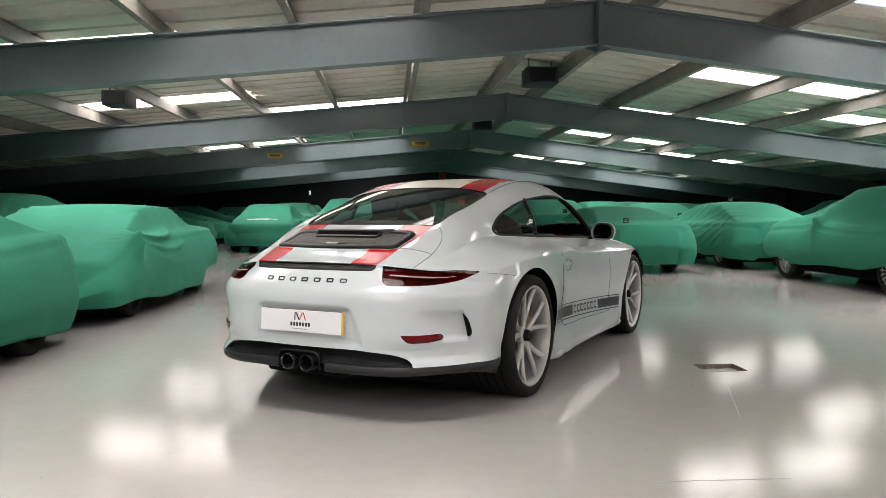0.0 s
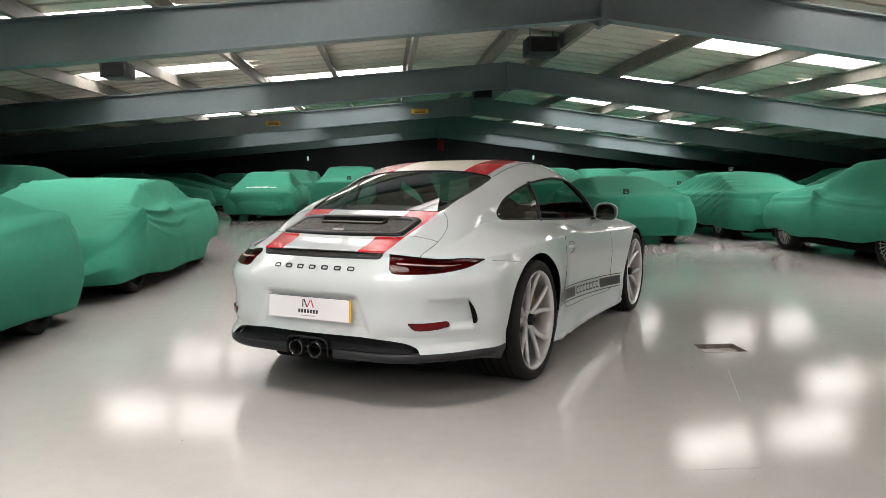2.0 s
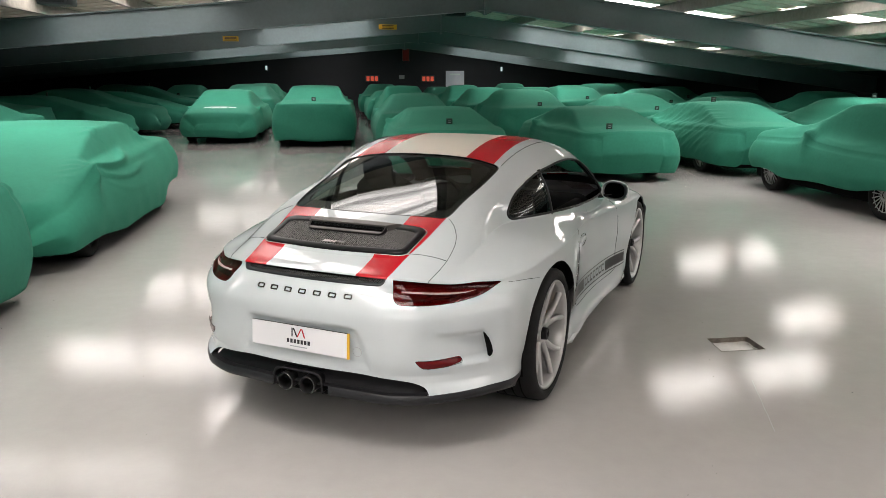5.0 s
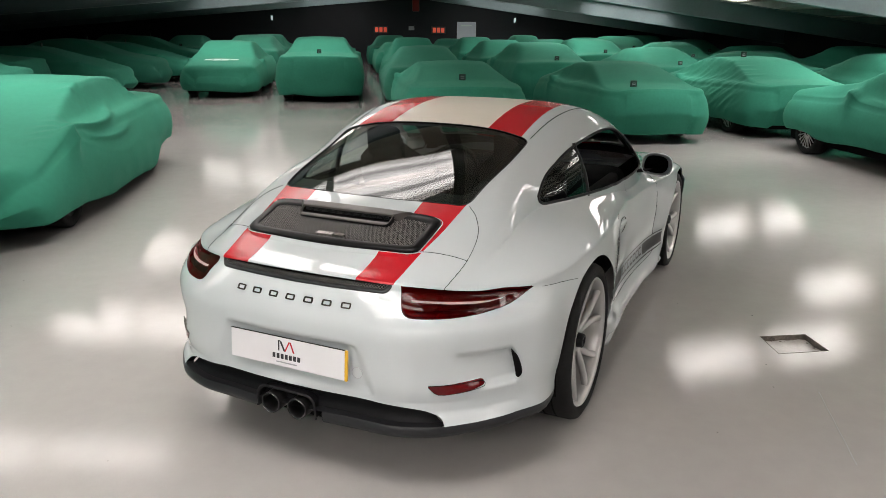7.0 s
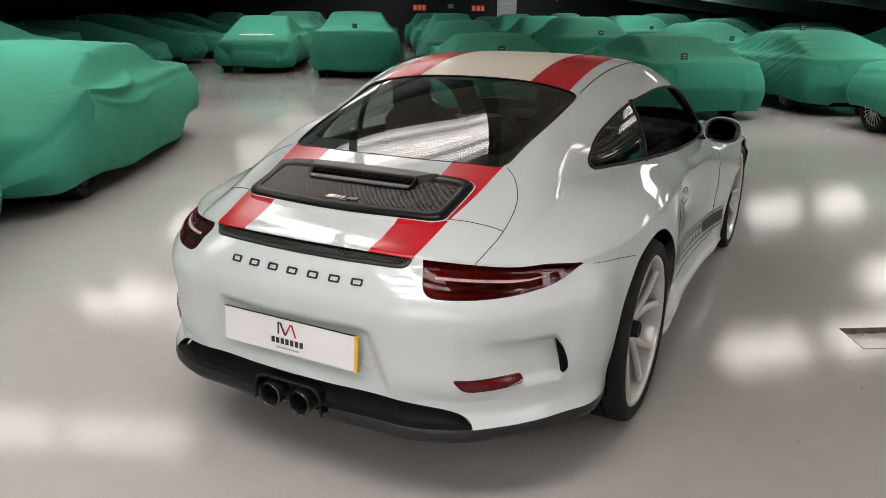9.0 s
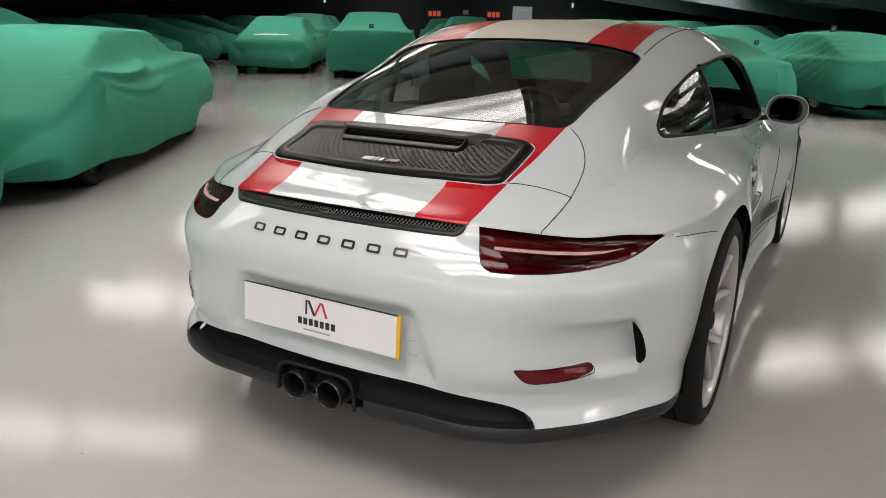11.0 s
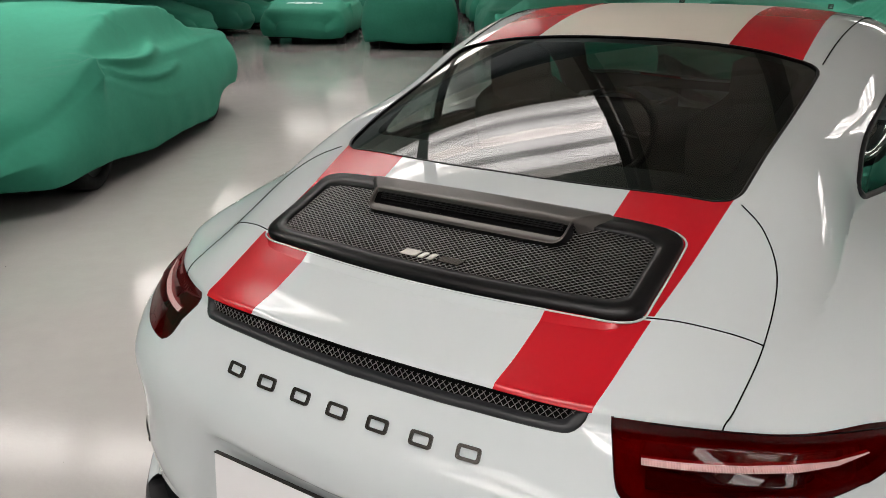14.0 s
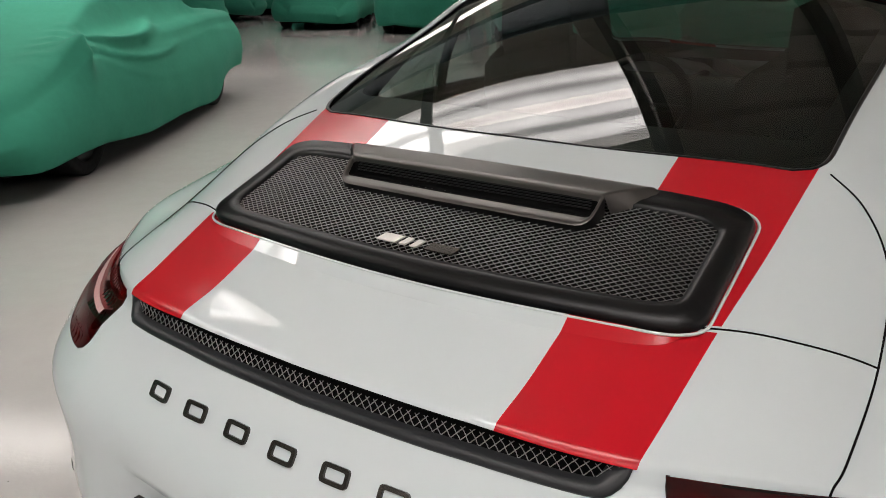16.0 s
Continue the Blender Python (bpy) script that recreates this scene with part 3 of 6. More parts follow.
def skin_normals():
    c = SKIN_V[SKIN_Q]
    n = np.cross(c[:, 2] - c[:, 0], c[:, 3] - c[:, 1])
    out = np.zeros_like(SKIN_V)
    for k in range(4):
        np.add.at(out, SKIN_Q[:, k], n)
    return out / np.maximum(np.linalg.norm(out, axis=1), 1e-9)[:, None]


SKIN_N = skin_normals()
AXIS_Y = 0.3


def project(p, kind):
    if kind == "xy":
        return p[:, :2]
    if kind == "yz":
        return p[:, 1:]
    if kind == "xz":
        return p[:, ::2]
    return np.stack([np.arctan2(p[:, 0], AXIS_Y - p[:, 1]), p[:, 2]], 1)


def inside(poly, q):
    res = np.zeros(len(q), bool)
    for (x0, y0), (x1, y1) in zip(poly, np.roll(poly, -1, 0)):
        hit = ((y0 > q[:, 1]) != (y1 > q[:, 1]))
        res ^= hit & (q[:, 0] < (x1 - x0) * (q[:, 1] - y0) / (y1 - y0 + 1e-15) + x0)
    return res


def rounded(points, r=0.03, n=6):
    """A closed outline with its corners rounded."""
    P = np.array([p[:2] for p in points], float)
    rs = [p[2] if len(p) > 2 else r for p in points]
    out = []
    m = len(P)
    for i in range(m):
        a, b, c = P[i - 1], P[i], P[(i + 1) % m]
        la, lc = np.linalg.norm(a - b), np.linalg.norm(c - b)
        d = min(rs[i], la * .49, lc * .49)
        p0, p1 = b + (a - b) / la * d, b + (c - b) / lc * d
        for k in range(n + 1):
            t = k / n
            out.append((1 - t) ** 2 * p0 + 2 * t * (1 - t) * b + t * t * p1)
    return np.array(out)


def cut(name, outline, kind, where, source=(0,), patch=None, snap=True):
    """Gives the faces inside an outline to a part of their own, with a clean edge. Returns the edge as an ordered loop."""
    global LABEL
    new_id = max(NAMES) + 1
    NAMES[new_id] = name
    cen = SKIN_V[SKIN_Q].mean(1)
    ok = np.isin(LABEL, source) & where(cen)
    if patch is not None:
        ok &= TOPF == (patch == "top")
    sel = np.zeros(len(SKIN_Q), bool)
    sel[ok] = inside(outline, project(cen[ok], kind))
    LABEL[sel] = new_id
    if not snap:
        return SKIN_V[:0]
    a = np.zeros(len(SKIN_V), bool)
    a[SKIN_Q[sel].ravel()] = True
    b = np.zeros(len(SKIN_V), bool)
    b[SKIN_Q[ok & ~sel].ravel()] = True
    ids = np.nonzero(a & b)[0]
    if not len(ids):
        return SKIN_V[:0]
    q = project(SKIN_V[ids], kind)
    seg0, seg1 = outline, np.roll(outline, -1, 0)
    d = seg1 - seg0
    ll = np.maximum((d ** 2).sum(1), 1e-12)
    cum = np.concatenate([[0], np.cumsum(np.sqrt(ll))[:-1]])
    t = np.clip(((q[:, None] - seg0[None]) * d[None]).sum(2) / ll, 0, 1)
    near = seg0[None] + t[..., None] * d[None]
    dist = ((near - q[:, None]) ** 2).sum(2)
    k = dist.argmin(1)
    r = np.arange(len(ids))
    target, arc = near[r, k], cum[k] + t[r, k] * np.sqrt(ll[k])
    n, p = SKIN_N[ids], SKIN_V[ids].copy()
    mv = target - q
    lim = 0.03
    if kind == "xy":
        p[:, :2] = target
        p[:, 2] -= np.clip((n[:, 0] * mv[:, 0] + n[:, 1] * mv[:, 1]) / np.maximum(n[:, 2], .2), -lim, lim)
    elif kind == "yz":
        p[:, 1:] = target
        nx = np.where(np.abs(n[:, 0]) < .2, .2 * np.sign(n[:, 0] + 1e-9), n[:, 0])
        p[:, 0] -= np.clip((n[:, 1] * mv[:, 0] + n[:, 2] * mv[:, 1]) / nx, -lim, lim)
    elif kind == "xz":
        p[:, 0], p[:, 2] = target[:, 0], target[:, 1]
        ny = np.where(np.abs(n[:, 1]) < .2, .2 * np.sign(n[:, 1] + 1e-9), n[:, 1])
        p[:, 1] -= np.clip((n[:, 0] * mv[:, 0] + n[:, 2] * mv[:, 1]) / ny, -lim, lim)
    else:
        rad = np.hypot(p[:, 0], AXIS_Y - p[:, 1])
        ph = target[:, 0]
        er = np.stack([np.sin(ph), -np.cos(ph)], 1)
        et = np.stack([np.cos(ph), np.sin(ph)], 1)
        nr = np.maximum((n[:, :2] * er).sum(1), .2)
        dr = -((n[:, :2] * et).sum(1) * rad * mv[:, 0] + n[:, 2] * mv[:, 1]) / nr
        rad = rad + np.clip(dr, -lim, lim)
        p[:, 0], p[:, 1], p[:, 2] = rad * er[:, 0], AXIS_Y + rad * er[:, 1], target[:, 1]
    SKIN_V[ids] = p
    o = np.argsort(arc)
    loop = p[o]
    keep = [0]
    for i in range(1, len(loop)):
        if np.linalg.norm(loop[i] - loop[keep[-1]]) > 0.006:
            keep.append(i)
    return loop[keep]


def emit(name, material, parent, label="", obj_name=None, inset=0.0):
    """The faces of a part as a mesh, shaded as one skin with its neighbours."""
    ids = [k for k, v in NAMES.items() if v == name]
    q = SKIN_Q[np.isin(LABEL, ids)]
    used, inv = np.unique(q, return_inverse=True)
    v = SKIN_V[used] - SKIN_N[used] * inset
    ob = mesh_object(obj_name or name, v, inv.reshape(q.shape), material, parent, label)
    ob.data.normals_split_custom_set_from_vertices([tuple(map(float, n)) for n in SKIN_N[used]])
    return ob


def every(c):
    return np.ones(len(c), bool)


def right(c):
    return c[:, 0] > 0.3


def left(c):
    return c[:, 0] < -0.3


def mir(o, k=0):
    o = np.array(o, float).copy()
    o[:, k] *= -1
    return o


def line(loop, r, material, parent, name, closed=True, lift=0.0, flat=1.0, label=""):
    vs, fs = tube([Vector(p) for p in loop], r, closed, 6, flat)
    return mesh_object(name, vs, fs, material, parent, label)


def ph(x, y):
    return math.atan2(x, AXIS_Y - y)


# wheel arches
WHEELS = (("rear", 0.0, 0.345, 0.345, 0.305), ("front", 2.457, 0.338, 0.338, 0.245))
circle = np.array([(math.cos(t), math.sin(t)) for t in np.linspace(0, 2 * math.pi, 73)[:-1]])
for nm, wy, wz, wr_, ww in WHEELS:
    rad = wr_ + 0.042
    arch = np.array([(wy + rad * c, wz + rad * s_) for c, s_ in circle if s_ > -0.2] + [])
    arch = np.concatenate([[(wy + rad * math.cos(t), wz + rad * math.sin(t)) for t in np.linspace(-0.15, math.pi + 0.15, 48)], [(wy - rad, 0.0), (wy + rad, 0.0)]])
    for sd in (right, left):
        lp = cut("arch", arch, "yz", lambda c, sd=sd: sd(c) & (np.abs(c[:, 0]) > .6) & (c[:, 2] < .80))

# glass
REAR_GLASS = rounded([(-.447, -.330, .05), (-.2, -.360, .2), (.2, -.360, .2), (.447, -.330, .05), (.490, .30, .06), (.2, .350, .3), (-.2, .350, .3), (-.490, .30, .06)], n=8)
loop_rear_glass = cut("rear_window", REAR_GLASS, "xy", every)
SCREEN = rounded([(-.66, 1.78, .1), (-.3, 1.93, .3), (.3, 1.93, .3), (.66, 1.78, .1), (.53, 1.30, .08), (.2, 1.23, .3), (-.2, 1.23, .3), (-.53, 1.30, .08)], n=8)
loop_screen = cut("windscreen", SCREEN, "xy", every)
SIDE = rounded([(.045, .942, .04), (.18, 1.028, .1), (.45, 1.115, .2), (.85, 1.16, .25), (1.2, 1.13, .2), (1.5, 1.015, .2), (1.69, .875, .03), (1.66, .85, .02), (1.0, .872, .3), (.36, .900, .2), (.10, .912, .05)], n=8)
loop_side_r = cut("side_window_right", SIDE, "yz", right)
loop_side_l = cut("side_window_left", SIDE, "yz", left)

# lamps
TAIL = rounded([(.347, .80, .005), (ph(.6, -.70), .80, .01), (.797, .748, .004), (.70, .713, .05), (.60, .695, .05), (.52, .688, .05), (.42, .689, .03), (.360, .692, .04)], n=7)
loop_tail = {1: cut("tail_light_right", TAIL, "pz", right, patch="low"), -1: cut("tail_light_left", mir(TAIL), "pz", left, patch="low")}
REFL = rounded([(.430, .452, .006), (.50, .448, .05), (.590, .452, .008), (.600, .428, .010), (.54, .412, .06), (.456, .411, .02)], n=4)
loop_refl = {1: cut("reflector_right", REFL, "pz", right), -1: cut("reflector_left", mir(REFL), "pz", left)}
# tail slot
SLOT = rounded([(-.383, .80, .004), (.383, .80, .004), (.372, .757, .030), (-.372, .757, .030)], n=7)
loop_slot = cut("slot", SLOT, "xz", lambda c: (c[:, 1] < -.6), patch="low")
# bumper and lower valance
RECESS = rounded([(-.25, .371, .05), (.25, .371, .1), (.36, .362, .05), (.43, .347, .03), (.468, .324, .02), (.480, .298, .006), (-.480, .298, .006), (-.468, .324, .02), (-.43, .347, .03), (-.36, .362, .05)], n=6)
loop_recess = cut("lower_grille", RECESS, "pz", lambda c: c[:, 1] < -.3)
LIP = np.array([(-1.3, .10), (1.3, .10), (1.3, .265), (1.1, .28), (.92, .29), (.75, .296), (.57, .2955), (.4, .2965), (0, .2965), (-.4, .2965), (-.57, .2955), (-.75, .296), (-.92, .29), (-1.1, .28), (-1.3, .265)])
cut("rear_lip", LIP, "pz", lambda c: c[:, 1] < -.05)
LIP_GAP = rounded([(-.110, .12, .01), (.120, .12, .01), (.120, .31, .012), (-.110, .31, .012)], n=4)
cut("lip_gap", LIP_GAP, "pz", lambda c: c[:, 1] < -.3, source=(max(NAMES),))
BUMPER = np.array([(-1.2, .2), (1.2, .2), (1.2, .9), (-1.2, .9)])
cut("rear_bumper", BUMPER, "pz", lambda c: c[:, 1] < -.05, patch="low", snap=False)
DOOR = rounded([(.60, .86, .02), (.60, .6, .2), (.53, .44, .1), (.66, .31, .1), (1.75, .28, .06), (1.80, .5, .2), (1.74, .86, .03)], n=6)
cut("door_right", DOOR, "yz", lambda c: right(c) & (np.abs(c[:, 0]) > .6), snap=False)
cut("door_left", DOOR, "yz", lambda c: left(c) & (np.abs(c[:, 0]) > .6), snap=False)
LIDC = [(.456, -.326), (.507, -.378), (.547, -.455), (.557, -.578)]
SEAM = [(.488, -.611), (.425, -.634), (.36, -.66)]
mirr = lambda ps: [(-x, y) for x, y in ps][::-1]
LID = rounded([(*p, .02) for p in LIDC + SEAM + mirr(SEAM) + mirr(LIDC)] + [(-.2, -.370, .1), (.2, -.370, .1)], n=5)
cut("engine_lid", LID, "xy", lambda c: c[:, 2] > .77, patch="top", snap=False)
SPOIL = rounded([(*p, .02) for p in mirr(SEAM)[::-1][::-1]] + [(-.557, -.578, .004), (-.549, -.705, .05), (-.535, -.79, .02), (-.5, -.95, .01), (.5, -.95, .01), (.535, -.79, .02), (.549, -.705, .05), (.557, -.578, .004)] + [(*p, .02) for p in SEAM], n=5)
cut("tail_spoiler", SPOIL, "xy", lambda c: c[:, 1] < -.5, patch="top", snap=False)

# a shallow trough in the bumper round the plate
bid = [k for k, v in NAMES.items() if v == "rear_bumper"]
bv = np.unique(SKIN_Q[np.isin(LABEL, bid)])
px, pz = np.abs(SKIN_V[bv, 0]), SKIN_V[bv, 2]
half = .30 + (.572 - pz) * .40
SKIN_V[bv, 1] += .020 * smoothstep(0, .045, half - px) * smoothstep(.585, .562, pz) * smoothstep(.375, .42, pz)

# scoops that run into the side outlets
pp, rr_ = np.arctan2(np.abs(SKIN_V[bv, 0]), AXIS_Y - SKIN_V[bv, 1]), np.hypot(SKIN_V[bv, 0], AXIS_Y - SKIN_V[bv, 1])
z_up = np.interp(pp, [.40, .49, .59, .68], [.570, .568, .563, .560])
edge_ph = np.interp(pz, [.415, .445, .50, .56], [.705, .717, .704, .680])
near_ = (pp > .60) & (pp < .78) & (pz > .39) & (pz < .59)
OUT_R = np.linalg.lstsq(np.stack([np.ones(near_.sum()), pp[near_], pz[near_], pp[near_] * pz[near_], pp[near_] ** 2, pz[near_] ** 2], 1), rr_[near_], rcond=None)[0]
dip_ = .026 * smoothstep(.38, .69, pp) ** 1.3 * smoothstep(.004, -.012, pp - edge_ph) * smoothstep(0, .022, z_up - pz) * smoothstep(.405, .44, pz)
SKIN_V[bv, :2] -= (dip_ / rr_)[:, None] * (SKIN_V[bv, :2] - (0, AXIS_Y))

# the door windows are wound down: only the quarter panes behind the post stay
cen_ = SKIN_V[SKIN_Q].mean(1)
for k, v in list(NAMES.items()):
    if v.startswith("side_window"):
        LABEL[(LABEL == k) & (cen_[:, 1] > .52)] = 999


def faired(n, rounds):
    """Normals evened out with their neighbours, but not across an edge."""
    e = np.concatenate([SKIN_Q[:, [k, (k + 1) % 4]] for k in range(4)])
    e = e[e[:, 0] != e[:, 1]]
    for _ in range(rounds):
        keep = e[(n[e[:, 0]] * n[e[:, 1]]).sum(1) > .985]
        add = n.copy()
        np.add.at(add, keep[:, 0], n[keep[:, 1]] * .5)
        np.add.at(add, keep[:, 1], n[keep[:, 0]] * .5)
        n = add / np.maximum(np.linalg.norm(add, axis=1), 1e-9)[:, None]
    return n


SKIN_N = faired(skin_normals(), 8)
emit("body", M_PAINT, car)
door_r = emit("door_right", M_WHITE, car, obj_name="door")
door_l = emit("door_left", M_WHITE, car, obj_name="door")
bumper = emit("rear_bumper", M_WHITE, car)
lid = emit("engine_lid", M_PAINT, car, "white engine lid with red stripes")
emit("tail_spoiler", M_PAINT, car, "white tail spoiler with red stripes")
rear_pane = emit("rear_window", M_GLASS, car, "tinted rear window", inset=0.003)
# the pane is one fair curve, even across
pv = np.array([v_.co[:] for v_ in rear_pane.data.vertices])
px, py = pv[:, 0], pv[:, 1]
fair = np.linalg.lstsq(np.stack([np.ones(len(px)), py, py ** 2, px ** 2, px ** 2 * py, px ** 4], 1), pv[:, 2], rcond=None)[0]
pane_n = np.stack([-(2 * fair[3] * px + 2 * fair[4] * px * py + 4 * fair[5] * px ** 3), -(fair[1] + 2 * fair[2] * py + fair[4] * px ** 2), np.ones(len(px))], 1)
pane_n /= np.linalg.norm(pane_n, axis=1)[:, None]
rear_pane.data.normals_split_custom_set_from_vertices([tuple(map(float, n)) for n in pane_n])
emit("windscreen", M_SIDEGLASS, car, inset=0.003)
emit("side_window_right", M_SIDEGLASS, door_r, obj_name="side_window", inset=0.003)
emit("side_window_left", M_SIDEGLASS, door_l, obj_name="side_window", inset=0.003)
lip = emit("rear_lip", M_LIP, car, "matt black lower lip")
# dark lining inside the roof and pillars
lin = np.isin(LABEL, [k for k, v in NAMES.items() if v in ("body", "door_right", "door_left", "engine_lid")]) & TOPF
cen_ = SKIN_V[SKIN_Q].mean(1)
lin &= (cen_[:, 1] > -.37) & (cen_[:, 1] < 2.1) & (cen_[:, 2] > .845)
lq = SKIN_Q[lin]
used, inv = np.unique(lq, return_inverse=True)
mesh_object("cabin_lining", SKIN_V[used] - SKIN_N[used] * .014, inv.reshape(lq.shape)[:, ::-1], M_CABIN, car, "black cabin lining")
line(loop_rear_glass, .0035, M_FRAME, car, "window_seal", flat=.4)
# black printed border under the rear pane
vs, fs = [], []
for p in loop_rear_glass:
    for k in range(4):
        x_, y_ = p[0] * (1 - .075 * k / 3), .03 + (p[1] - .03) * (1 - (.20 if p[1] < .03 else .10) * k / 3)
        vs.append((x_, y_, float(top_z(x_, y_)) - .007))
n_ = len(loop_rear_glass)
for i in range(n_):
    for k in range(3):
        fs.append((4 * i + k, 4 * i + k + 1, 4 * ((i + 1) % n_) + k + 1, 4 * ((i + 1) % n_) + k))
mesh_object("pane_border", vs, fs, M_FRAME, car, "black border of the rear window")
line(loop_screen, .006, M_SATIN, car, "window_seal", flat=.5)
line(loop_side_r, .007, M_BLACKPL, door_r, "window_seal")
line(loop_side_l, .007, M_BLACKPL, door_l, "window_seal")


def flank_x(y, z):
    near = np.abs(SKIN_V[:, 1] - y) < .08
    vv = SKIN_V[near & (SKIN_V[:, 0] > .6) & (SKIN_V[:, 2] < .8)]
    d = (vv[:, 1] - y) ** 2 + ((vv[:, 2] - z) * 1.5) ** 2
    j = np.argsort(d)[:6]
    w = 1 / (d[j] + 2e-5)
    return float((vv[j, 0] * w).sum() / w.sum())


def skin_x(y, z):
    """Half-width of the skin at a height."""
    if z < float(edge_z(y)):
        return flank_x(y, z)
    lo, hi = .3, float(half_width(y))
    for _ in range(30):
        m = (lo + hi) / 2
        lo, hi = (m, hi) if float(top_z(m, y)) > z else (lo, m)
    return lo


def on_top(x, y, lift=0.0):
    n = top_normal(x, y)
    return Vector((x, y, float(top_z(x, y)))) + n * lift


def surface_curve(pts, step=.02):
    out = []
    for (x0, y0), (x1, y1) in zip(pts[:-1], pts[1:]):
        n = max(1, int(math.hypot(x1 - x0, y1 - y0) / step))
        out += [(x0 + (x1 - x0) * k / n, y0 + (y1 - y0) * k / n) for k in range(n)]
    return out + [pts[-1]]


def smooth_path(pts, n=3):
    f = hermite([(i / (len(pts) - 1), p) for i, p in enumerate(pts)])
    return [tuple(p) for p in f(np.linspace(0, 1, 12 * len(pts)))]


for sg in (1, -1):
    dl = [(.602, .79), (.602, .75), (.60, .62), (.575, .52), (.54, .44), (.60, .345), (.70, .312), (1.2, .295), (1.72, .282), (1.79, .36), (1.80, .55), (1.76, .78)]
    line([(sg * (skin_x(y, z) + .0005), y, z) for y, z in smooth_path(dl)], .0013, M_GAP, door_r if sg > 0 else door_l, "door_gap", closed=False)
    side = smooth_path([(sg * .456, -.327), (sg * .507, -.378), (sg * .547, -.455), (sg * .557, -.578), (sg * .549, -.705), (sg * .541, -.742)])
    line([on_top(x, y, .0002) for x, y in side], .0013, M_GAP, lid, "lid_gap", closed=False)
    seam_ = smooth_path([(sg * .557, -.580), (sg * .488, -.611), (sg * .425, -.634), (sg * .36, -.66)])
    line([on_top(x, y, .0002) for x, y in seam_], .0013, M_GAP, lid, "lid_gap", closed=False)
    line([EDGE(np.array(t)) * (sg, 1, 1) for t in np.linspace(2.3 / 18, 6.3 / 18, 40)], .0013, M_GAP, bumper, "bumper_gap", closed=False)

    wing_ = [(y_, float(np.interp(y_, [-.49, -.423, -.354, -.273, -.203], [.738, .729, .722, .711, .700]))) for y_ in np.linspace(-.49, -.215, 24)]
    line([(sg * (skin_x(y_, z_) + .0003), y_, z_) for y_, z_ in wing_], .0010, M_GAP, bumper, "bumper_gap", closed=False)

for sg in (1, -1):
    rail = smooth_path([(sg * .486, .305), (sg * .497, .494), (sg * .521, .805), (sg * .532, 1.05), (sg * .53, 1.28)])
    line([on_top(x, y, .0005) for x, y in rail], .0018, M_GAP, car, "roof_rail_gap", closed=False)

def recess_wall(loop, depth, parent, name, material=M_BLACKPL):
    """The side walls of a sunk opening in the tail."""
    vs, fs = [], []
    for p in loop:
        d = np.array((p[0], p[1] - AXIS_Y, 0.0))
        d /= np.linalg.norm(d)
        vs += [tuple(p), tuple(p - d * depth)]
    n = len(loop)
    for i in range(n):
        a, b = 2 * i, 2 * ((i + 1) % n)
        fs.append((a, b, b + 1, a + 1))
    mesh_object(name, vs, fs, material, parent, smooth=False)


